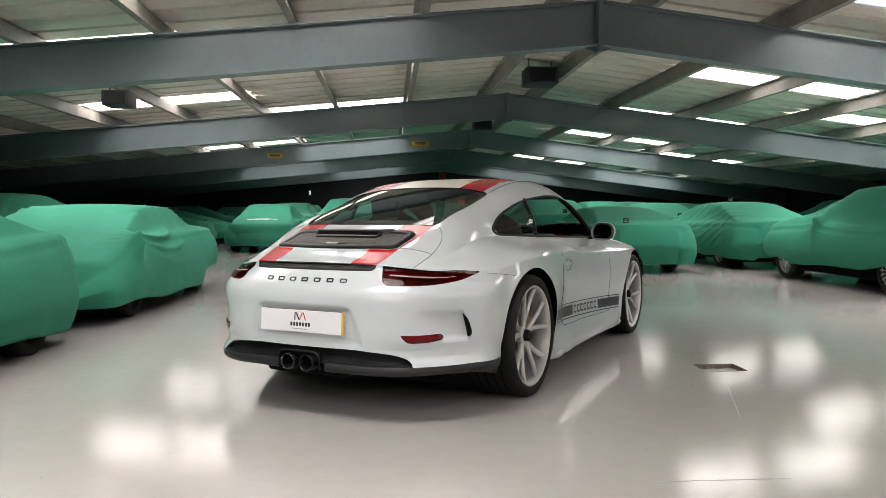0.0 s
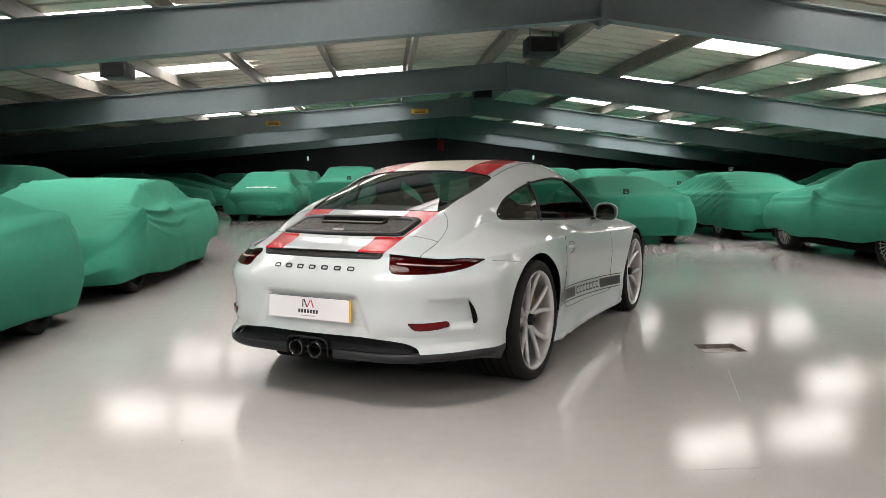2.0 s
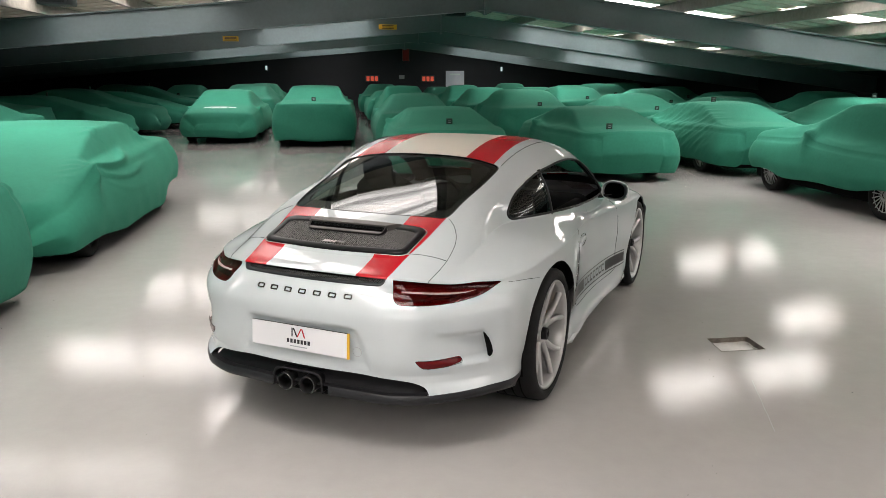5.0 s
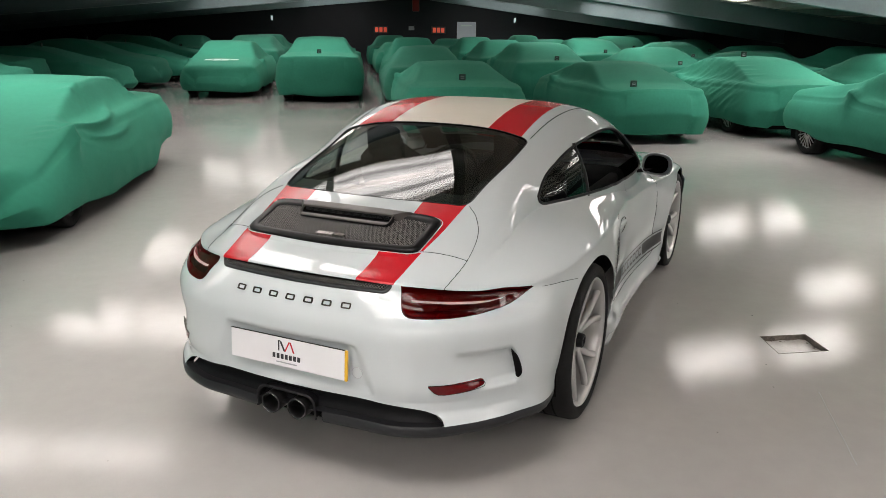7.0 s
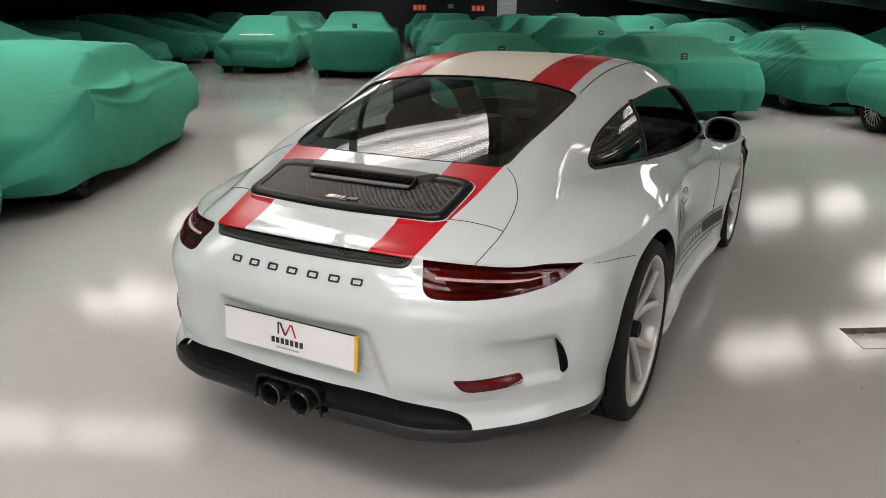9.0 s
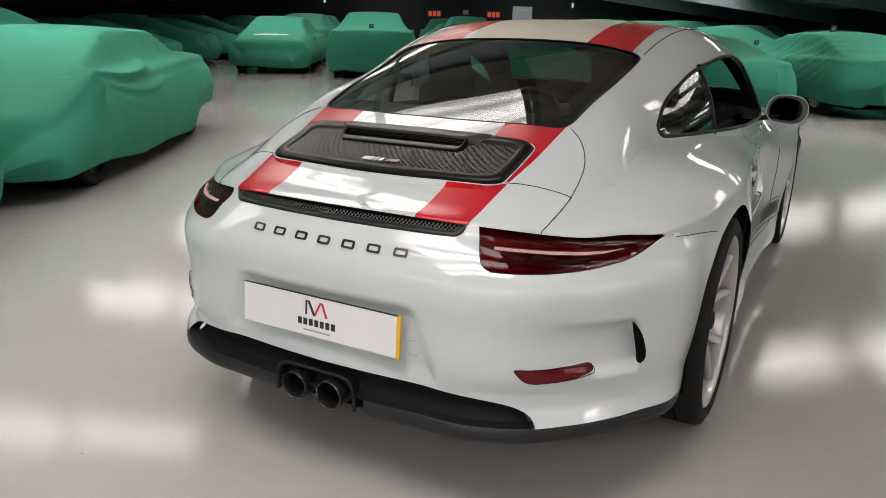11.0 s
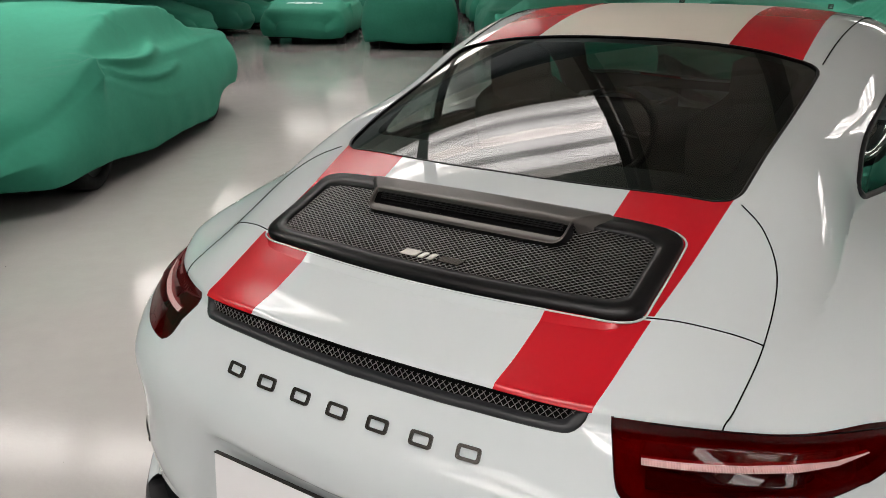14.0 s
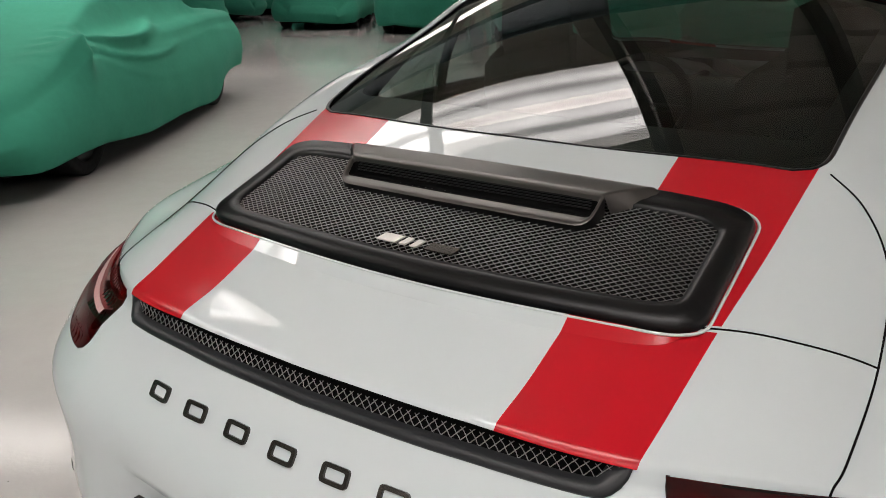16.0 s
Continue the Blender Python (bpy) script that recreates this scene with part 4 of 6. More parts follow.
# tail lights: dark shell, inner bars behind, lens rim
LENS_TILT = 0.35
for sg, nm in ((1, "tail_light_right"), (-1, "tail_light_left")):
    tl = emit(nm, M_TAIL, car, "dark red smoked tail light", obj_name="tail_light", inset=-0.001)
    # the lens stands steeper than the wing round it
    lens_n = SKIN_N[np.unique(SKIN_Q[np.isin(LABEL, [k for k, v in NAMES.items() if v == nm])])] * (1, 1, LENS_TILT)
    lens_n /= np.linalg.norm(lens_n, axis=1)[:, None]
    tl.data.normals_split_custom_set_from_vertices([tuple(map(float, n)) for n in lens_n])
    line(loop_tail[sg], .0011, M_LAMPSEAL, tl, "lamp_seal")
    emit(nm, M_LAMPBOWL, tl, "red lamp bowl", obj_name="lamp_bowl", inset=0.022)
    recess_wall([np.array(p) for p in loop_tail[sg]], .024, tl, "lamp_wall", M_LAMPBOWL)
    lamp_v = SKIN_V[np.unique(SKIN_Q[np.isin(LABEL, [k for k, v in NAMES.items() if v == nm])])]
    lamp_a, lamp_r = np.arctan2(np.abs(lamp_v[:, 0]), AXIS_Y - lamp_v[:, 1]), np.hypot(lamp_v[:, 0], AXIS_Y - lamp_v[:, 1])

    lamp_terms = np.stack([np.ones(len(lamp_a)), lamp_a, lamp_v[:, 2], lamp_a * lamp_v[:, 2], lamp_a ** 2, lamp_v[:, 2] ** 2, lamp_a ** 3, lamp_a ** 4, lamp_a ** 2 * lamp_v[:, 2]], 1)
    lamp_fit = np.linalg.lstsq(lamp_terms, lamp_r, rcond=None)[0]

    def lamp_pt(a, z, depth):
        """A point behind the lens at an angle round the tail."""
        d2 = (lamp_a - a) ** 2 * .5 + (lamp_v[:, 2] - z) ** 2
        near = np.argsort(d2)[:8]
        wt = 1 / (d2[near] + 1e-5)
        off = lamp_r[near] - lamp_terms[near] @ lamp_fit
        depth -= float((off * wt).sum() / wt.sum())
        r = float(lamp_fit @ (1, a, z, a * z, a * a, z * z, a ** 3, a ** 4, a * a * z)) - depth
        return Vector((sg * r * math.sin(a), AXIS_Y - r * math.cos(a), z))
    vs, fs = [], []
    for i in range(181):   # a ribbed strip
        a = .384 + (.662 - .384) * i / 180
        z = float(np.interp(a, [.38, .442, .502, .56, .613, .66], [.740, .734, .728, .724, .723, .727]))
        h = .0034 * min(1, (.672 - a) / .10)
        for e, dp in ((-1, .003), (-.8, -.0034), (.8, -.0034), (1, .003)):
            vs.append(lamp_pt(a, z + e * h, dp + (.0009 if i % 2 else 0)))
    fs = [(i * 4 + k, i * 4 + k + 1, i * 4 + k + 5, i * 4 + k + 4) for i in range(180) for k in range(3)]
    mesh_object("light_bar", vs, fs, M_CLEARBAR, tl, "pale ribbed light bar behind the lens", smooth=False)
    for za, zb, a0, a1 in ((.704, .7235, .39, .585),):
        vs, fs = [], []
        for i in range(25):
            a = a0 + (a1 - a0) * i / 24
            e = math.sqrt(max(0.0, 1 - max(0, (i - 14) / 10) ** 2)) * .96 + .04
            mid = za + (zb - za) * .5 + .006 * ((a0 + a1) / 2 - a) / (a1 - a0)
            for k in range(4):
                vs.append(lamp_pt(a, mid + (zb - za) * e * (k / 3 - .5), .014))
        fs = [(i * 4 + k, i * 4 + 4 + k, i * 4 + 5 + k, i * 4 + 1 + k) for i in range(24) for k in range(3)]
        mesh_object("lamp_block", vs, fs, M_LAMPDARK, tl, "dark block behind the lens")

    rf_ = emit("reflector_right" if sg > 0 else "reflector_left", M_REFLECTOR, bumper, "red reflector", obj_name="reflector", inset=-0.001)
    line(loop_refl[sg], .0012, M_GAP, rf_, "reflector_seal")


def wire_patch(point, u0, u1, v0, v1, pitch_u, pitch_v, r, clip=None, seg=10):
    """Crossed wires over a patch, diamond-shaped: point(u, v) gives the place."""
    vs, fs = [], []
    slope = pitch_v / pitch_u
    h = v1 - v0
    for sgn in (1, -1):
        run = h / slope
        n = int((u1 - u0 + run) / pitch_u) + 1
        for k in range(n):
            us = u0 - run + k * pitch_u if sgn > 0 else u0 + k * pitch_u
            f0, f1 = sorted(((u0 - us) / (sgn * run), (u1 - us) / (sgn * run)))
            f0, f1 = max(0.0, f0), min(1.0, f1)
            if f1 - f0 < .03:
                continue
            m = max(2, int(seg * (f1 - f0)))
            pts = [point(us + sgn * f * run, v0 + f * h) + Vector((0, 0, 0.0006 * sgn)) for f in (f0 + (f1 - f0) * i / m for i in range(m + 1))]
            if len(pts) > 1:
                a, b = tube(pts, r, False, 4)
                o = len(vs)
                vs += a
                fs += [tuple(j + o for j in q) for q in b]
    return vs, fs


# engine grille on the lid: black frame, wire mesh, intake hump
LW0, LW1, LY0, LY1 = .389, .397, -.669, -.442
grille = tagged(empty("engine_grille"), "")
grille.parent = car


def lid_pt(s, t, lift):
    """s across -1..1, t from the tail edge 0 to the window edge 1."""
    x = s * (LW0 + (LW1 - LW0) * t)
    y = LY0 + (LY1 - LY0) * t - 0.028 * (1 - s * s) * (1 - t)
    return on_top(x, y, lift)


def frame_strip(prof, s1, t0, t1):
    """A closed frame: profile of (inward share, lift) swept round the lid outline to an inner opening."""
    ring = rounded([(-1, 0, .15), (1, 0, .15), (1, 1, .14), (-1, 1, .14)], n=8)
    dense = []
    for p, q in zip(ring, np.roll(ring, -1, 0)):
        m = max(1, int(np.linalg.norm((q - p) * (.8, .3)) / .03))
        dense += [p + (q - p) * k / m for k in range(m)]
    vs, fs = [], []
    for p in dense:
        o = np.array((p[0] * s1, t0 + p[1] * (t1 - t0)))
        for share, lift in prof:
            c = p + (o - p) * share
            vs.append(lid_pt(c[0], c[1], lift))
    k, n = len(prof), len(dense)
    for i in range(n):
        for j in range(k - 1):
            a, b = i * k + j, ((i + 1) % n) * k + j
            fs.append((a, a + 1, b + 1, b))
    return vs, fs


vs, fs = frame_strip([(-.02, -.004), (0, .008), (.08, .014), (.7, .015), (.93, .013), (1, .006), (1.03, -.012)], .905, .135, .825)
mesh_object("grille_frame", vs, fs, M_FRAME, grille, "satin black grille frame")
# black sheet under the wires, painting in the shade of the depth below
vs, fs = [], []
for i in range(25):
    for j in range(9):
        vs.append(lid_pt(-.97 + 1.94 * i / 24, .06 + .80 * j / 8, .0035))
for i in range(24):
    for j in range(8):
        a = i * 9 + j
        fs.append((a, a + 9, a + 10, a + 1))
mesh_object("grille_shade_sheet", vs, fs, M_CAVITY, grille)
rim_ = rounded([(-1.009, -.024, .15), (1.009, -.024, .15), (1.009, 1.03, .14), (-1.009, 1.03, .14)], n=8)
rim_ = [p + (q - p) * k / 8 for p, q in zip(rim_, np.roll(rim_, -1, 0)) for k in range(8 if np.linalg.norm(q - p) > .2 else 1)]
line([lid_pt(p[0], p[1], .0012 + .0036 * float(np.clip(.1 - p[1], 0, .1) / .1)) for p in rim_], .0021, M_WHITE, lid, "lid_bead", flat=.9, label="white raised rim round the grille")
# the lid rises in a small hollow curve to the rim
vs, fs = [], []
for i in range(81):
    s_ = -.97 + 1.94 * i / 80
    fade = 1 - abs(s_ / .97) ** 14
    for q, l_ in ((0, .0062), (.5, .0030), (1, -.0001)):
        vs.append(lid_pt(s_, -.016 + .05 * max(0, (abs(s_) - .90) / .07) ** 2 - .088 * fade * q, l_ * (.3 + .7 * fade)))
for i in range(80):
    for k in range(2):
        a = i * 3 + k
        fs.append((a, a + 1, a + 4, a + 3))
mesh_object("lid_flange", vs, fs, M_PAINT, lid)


def grille_pt(u, v):
    return lid_pt(u, v, .009)


vs, fs = wire_patch(grille_pt, -.915, .915, .125, .835, .030, .036, .0006, seg=16)
tagged(mesh_object("wire_mesh", vs, fs, M_MESH, grille, "silver diamond wire mesh"), kind="stuff")
# the raised intake: a moulded mouth with a rounded lip, a plate over it that runs up to the frame, sloped cheeks
LS, LT = .392, LY1 - LY0


def mouth_ring(side, low, top, lift_low, lift_top):
    """A rounded outline of the mouth, each edge moved in by its own amount, rising from the lip to the plate."""
    w, y0, y1 = .207, .556 * LT, .752 * LT
    r = max(.004, .022 - max(low, side))
    ring = rounded([(-w + side, y0 + low, r), (w - side, y0 + low, r), (w - side + .004, y1 - top, .005), (-w + side - .004, y1 - top, .005)], n=7)
    dense = [p + (q - p) * k / 20 for p, q in zip(ring, np.roll(ring, -1, 0)) for k in range(20 if np.linalg.norm(q - p) > .1 else 1)]
    return [lid_pt(p[0] / LS, p[1] / LT, lift_low + (lift_top - lift_low) * (p[1] - y0) / (y1 - y0)) for p in dense]


def ring_skin(rings, cap=False):
    n = len(rings[0])
    vs = [p for r in rings for p in r]
    fs = [(a * n + i, a * n + (i + 1) % n, a * n + n + (i + 1) % n, a * n + n + i) for a in range(len(rings) - 1) for i in range(n)]
    if cap:
        fs.append(tuple(range((len(rings) - 1) * n, len(rings) * n)))
    return vs, fs


MOUTH = [mouth_ring(*a) for a in ((-.003, .0005, .004, .004, .012), (-.0022, -.0005, 0, .012, .030), (-.0012, -.0010, 0, .0185, .0365), (.0006, .0006, .001, .0196, .0372),
                                  (.003, .004, .0022, .0190, .0355), (.004, .010, .003, .0165, .033), (.005, .0165, .004, .0135, .030))]
vs, fs = ring_skin(MOUTH[2:])
intake = mesh_object("intake_hump", vs, fs, M_HUMP, grille, "satin black raised air intake with a rounded lip")
vs, fs = ring_skin([MOUTH[-1], mouth_ring(.006, .024, .005, .010, .020), mouth_ring(.008, .028, .006, .008, .012)], cap=True)
mesh_object("intake_duct", vs, fs, M_CAVITY, intake)
vs, fs = ring_skin(MOUTH[:3])
mesh_object("intake_wall", vs, fs, M_FRAME, intake)
plate_prof = ((.748, .0366), (.76, .0372), (.80, .0350), (.86, .0305), (.92, .0250), (.96, .0205), (.985, .0165), (1.0, .010))
vs, fs = [], []
for t_, l_ in plate_prof:
    w_ = .533 + (t_ - .748) * .50
    run_ = .012 + .5 * (l_ - .010) + .22 * (t_ - .748)
    for s_, z_ in [(-w_ - run_, .008), (-w_ - .006, l_ - .0022), (-w_, l_)] + [(w_ * q, l_) for q in np.linspace(-.97, .97, 33)] + [(w_, l_), (w_ + .006, l_ - .0022), (w_ + run_, .008)]:
        vs.append(lid_pt(s_, t_, z_))
k = len(vs) // len(plate_prof)
fs = [(a * k + i, a * k + i + 1, a * k + k + i + 1, a * k + k + i) for a in range(len(plate_prof) - 1) for i in range(k - 1)]
mesh_object("intake_plate", vs, fs, M_HUMP, intake, "satin black top plate, sheen put into its colour")
for k in range(4):
    line([lid_pt(-.50 + 1.0 * i / 20, .705 + k * .010, .020 + k * .0030) for i in range(21)], .0011, M_BLACKPL, intake, "intake_slat", closed=False)
# small bright bars on the wire mesh
for x0, wd_, m_ in ((-.054, .032, M_MESHBAR), (-.016, .010, M_MESHBAR), (.002, .010, M_MESHBAR), (.024, .044, M_BADGE)):
    c0 = lid_pt(x0 / .39, .20, .0135)
    bar_bm = box(0, wd_, -.0080, .0080, -.0015, .0015, .0006, 1)
    for v_ in bar_bm.verts:
        v_.co.x += .45 * v_.co.y
    ob = part("mesh_bar", bar_bm, m_, grille, smooth=False)
    ob.matrix_basis = Matrix.Translation(c0) @ Vector((0, 0, 1)).rotation_difference(top_normal(c0.x, c0.y)).to_matrix().to_4x4()

# tail slot grille
slot = emit("slot", M_CAVITY, bumper, obj_name="slot_grille", inset=0.02)
SLOT_IDS = [k for k, v in NAMES.items() if v == "slot"]
sv = SKIN_V[np.unique(SKIN_Q[np.isin(LABEL, SLOT_IDS)])]


def slot_pt(u, v):
    x = u
    z = .757 + v * .032
    d = (sv[:, 0] - x) ** 2 + (sv[:, 2] - z) ** 2
    j = np.argsort(d)[:4]
    w = 1 / (d[j] + 1e-6)
    return Vector((x, float((sv[j, 1] * w).sum() / w.sum()) + .006, z))


vs, fs = wire_patch(slot_pt, -.366, .366, .26, .80, .0110, .36, .0006, seg=6)
tagged(mesh_object("slot_mesh", vs, fs, M_MESH, slot, "silver diamond wire mesh"), kind="stuff")
# moulded surround of the slot: broad below and at the ends, narrow above
vs, fs = [], []
for p in loop_slot:
    d = np.array((p[0], p[1] - AXIS_Y, 0.0))
    d /= np.linalg.norm(d)
    low = p[2] < .785
    inw = np.array((-math.copysign(min(.02, max(0.0, abs(p[0]) - .345) * .55), p[0]), 0, float(np.clip(.779 - p[2], -.005, .0115))))
    for q, l_ in ((-.02, -.004), (0, .0012), (.25, .0022), (.75, .0005), (1, -.006), (1.05, -.014)):
        vs.append(tuple(p + inw * q + d * (l_ if low else l_ - .0016)))
n_ = len(loop_slot)
for i in range(n_):
    for k in range(5):
        a, b = i * 6 + k, ((i + 1) % n_) * 6 + k
        fs.append((a, a + 1, b + 1, b))
mesh_object("slot_surround", vs, fs, M_LIP, slot, "satin dark grey surround")

lg = emit("lower_grille", M_RECESS, bumper, "matt black recessed lower grille", inset=0.03)


recess_wall(loop_recess, .034, lg, "grille_edge")
recess_wall(loop_slot, .022, slot, "slot_wall")


def rear_y(x, z):
    """The bumper's surface near the middle."""
    k = SKIN_Q[np.isin(LABEL, [i for i, s_ in NAMES.items() if s_ == "rear_bumper"])]
    vv = SKIN_V[np.unique(k)]
    d = (vv[:, 0] - x) ** 2 + (vv[:, 2] - z) ** 2
    j = np.argsort(d)[:4]
    w = 1 / (d[j] + 1e-7)
    return float((vv[j, 1] * w).sum() / w.sum())


def rear_frame(x, z):
    """A pose on the bumper: local x across, y up, z outwards."""
    p = Vector((x, rear_y(x, z), z))
    dx = Vector((.04, rear_y(x + .02, z) - rear_y(x - .02, z), 0)).normalized()
    dz = Vector((0, rear_y(x, z + .02) - rear_y(x, z - .02), .04)).normalized()
    n = dx.cross(dz).normalized()
    up = n.cross(dx)
    return Matrix(((dx.x, up.x, n.x, p.x), (dx.y, up.y, n.y, p.y), (dx.z, up.z, n.z, p.z), (0, 0, 0, 1)))


# plain dark hollow bars under the slot
def hollow_bar(w, h, r, th):
    """A flat rounded ring, w by h, of stroke r."""
    o, i_ = rounded([(-w, -h, .006), (w, -h, .006), (w, h, .006), (-w, h, .006)], n=3), rounded([(-w + r, -h + r, .003), (w - r, -h + r, .003), (w - r, h - r, .003), (-w + r, h - r, .003)], n=3)
    n = len(o)
    vs = [(*p, th) for p in o] + [(*p, th) for p in i_] + [(*p, 0) for p in o] + [(*p, 0) for p in i_]
    fs = []
    for k in range(n):
        q = (k + 1) % n
        fs += [(k, q, n + q, n + k), (2 * n + k, 2 * n + q, q, k), (n + k, n + q, 3 * n + q, 3 * n + k)]
    return vs, fs


for k in range(7):
    x = -.231 + k * .0772
    ob = mesh_object("trim_bar", *hollow_bar(.019, .0115, .0052, .004), M_BADGE, bumper, "dark metal bar", smooth=False)
    ob.matrix_basis = rear_frame(x, .7085)


# show plate on the bumper
plate_bm = box(-.26, .26, -.0035, .0035, -.0575, .0575, .003, 2)
plate = part("show_plate", plate_bm, M_PLATE, car, "plain white show plate with a yellow edge", smooth=False)
plate.matrix_basis = pose(0, -.952, .499, -4, 0, 0)
part("plate_edge", box(.2505, .262, -.0048, .004, -.058, .058, .001, 1), M_YELLOW, plate, "yellow edge", smooth=False)
part("plate_edge", box(-.26, .25, -.0040, .0042, .0568, .0579), M_BADGE, plate, "dark upper edge", smooth=False)


def quad_bar(pts, material, name, th=.001):
    vs = [(x, -.0036 - th, z) for x, z in pts] + [(x, -.0034, z) for x, z in pts]
    n = len(pts)
    fs = [tuple(range(n))] + [(i, i + n, (i + 1) % n + n, (i + 1) % n) for i in range(n)]
    mesh_object(name, vs, fs, material, plate, smooth=False)


quad_bar([(-.040, .004), (-.034, .004), (-.034, .044), (-.040, .044)], M_INK, "print_bar")
quad_bar([(-.034, .044), (-.026, .044), (-.006, .004), (-.014, .004)], M_INK, "print_bar")
quad_bar([(-.006, .004), (-.012, .004), (.008, .044), (.014, .044)], M_INKRED, "print_bar")
quad_bar([(.012, .044), (.018, .044), (.034, .004), (.027, .004)], M_INKRED, "print_bar")
for k in range(7):
    quad_bar([(-.065 + k * .0186, -.026), (-.0525 + k * .0186, -.026), (-.0525 + k * .0186, -.007), (-.065 + k * .0186, -.007)], M_INK, "print_bar")
quad_bar([(-.048, -.042), (.044, -.042), (.044, -.0375), (-.048, -.0375)], M_INKGREY, "print_bar")
# round tow-eye cover
m4 = pose(.296, -.945, .478, 90, 0, 3)
vs, fs = tube([m4 @ Vector((.021 * math.cos(t), .021 * math.sin(t), .0005)) for t in np.linspace(0, 2 * math.pi, 33)[:-1]], .0011, True, 5)
mesh_object("tow_eye_cover", vs, fs, M_INKGREY, bumper, "round tow-eye cover")

# side outlet behind the rear wheel
for sg in (1, -1):
    a_right = hermite([(.428, .706), (.434, .714), (.448, .719), (.486, .712), (.524, .697), (.548, .681)])
    a_left = hermite([(.428, .704), (.434, .700), (.448, .698), (.486, .691), (.524, .683), (.548, .679)])
    vs, fs = [], []
    for z_ in np.linspace(.428, .548, 26):   # crescent slit in the deep end of the scoop
        for q in (0, .5, 1):
            aa = float(a_left(z_) + (a_right(z_) - a_left(z_)) * q)
            r_ = float(OUT_R @ (1, aa, z_, aa * z_, aa * aa, z_ * z_)) + .0015 - .010 * (1 - q)
            vs.append((sg * r_ * math.sin(aa), AXIS_Y - r_ * math.cos(aa), z_))
    for i in range(25):
        for q in range(2):
            a = i * 3 + q
            fs.append((a, a + 1, a + 4, a + 3))
    mesh_object("side_outlet", vs, fs, M_CAVITY, bumper, "black slit outlet")

# tailpipes
M_PIPERIM = mat("dark_chrome_rim", (0.28, 0.28, 0.28), rough=0.2, metal=1.0)
for x in (-.071, .047):
    vs, fs = lathe([(-.977, .0375), (-.980, .040), (-.974, .0415), (-.80, .0415), (-.80, .035), (-.962, .035)], 40, "Y")
    tp = mesh_object("tailpipe", [(a + x, b, c + .290) for a, b, c in vs], fs, M_DARKMETAL, car, "black round tailpipe")
    vs, fs = lathe([(-.9, .0345), (-.9, .001)], 32, "Y", False)
    mesh_object("tailpipe_bore", [(a + x, b, c + .290) for a, b, c in vs], fs, M_CAVITY, tp)
    vs, fs = lathe([(-.9795, .0378), (-.9812, .0393), (-.9795, .0406)], 40, "Y")
    mesh_object("tailpipe_rim", [(a + x, b, c + .290) for a, b, c in vs], fs, M_PIPERIM, tp)
vs, fs = [], []
for y_, grow in ((-.962, 0), (-.968, -.004), (-.962, -.010), (-.82, -.010)):
    for x_, z_ in rounded([(-.150 - grow, .256), (-.143 - grow, .352 + grow, .045), (.119 + grow, .352 + grow, .045), (.126 + grow, .256)], r=.004, n=8)[5:-5]:
        vs.append((x_, y_, z_))
n_ = len(vs) // 4
fs = [(k * n_ + i, k * n_ + i + 1, (k + 1) * n_ + i + 1, (k + 1) * n_ + i) for k in range(3) for i in range(n_ - 1)]
mesh_object("exhaust_surround", vs, fs, M_BLACKPL, car, "black arched exhaust surround")

# underbody
ub = box(-.60, .60, -.60, 3.0, .16, .24, .03)
part("underbody", ub, M_CAVITY, car, "black underbody")
part("diffuser", box(-.50, .50, -.89, -.70, .262, .30, .015), M_CAVITY, car)
part("silencer", box(-.30, .22, -.88, -.55, .205, .275, .03, 3), M_CAVITY, car)
for nm, wy, wz, wr_, ww in WHEELS:
    for sg in (1, -1):
        vs, fs = [], []
        n = 40
        for k in range(n + 1):
            t = -.25 + (math.pi + .5) * k / n
            for x in (.50, .80, .868):
                rr = wr_ + .042 + (.012 if x < .86 else 0.004)
                vs.append((sg * x, wy + rr * math.cos(t), wz + rr * math.sin(t)))
        for k in range(n):
            for j in range(2):
                a = k * 3 + j
                fs.append((a, a + 1, a + 4, a + 3))
        mesh_object("arch_liner", vs, fs, M_CAVITY, car, "black wheel arch liner")
        part("arch_wall", box(sg * .5 - .01, sg * .5 + .01, wy - .37, wy + .37, .13, .72), M_CAVITY, car)


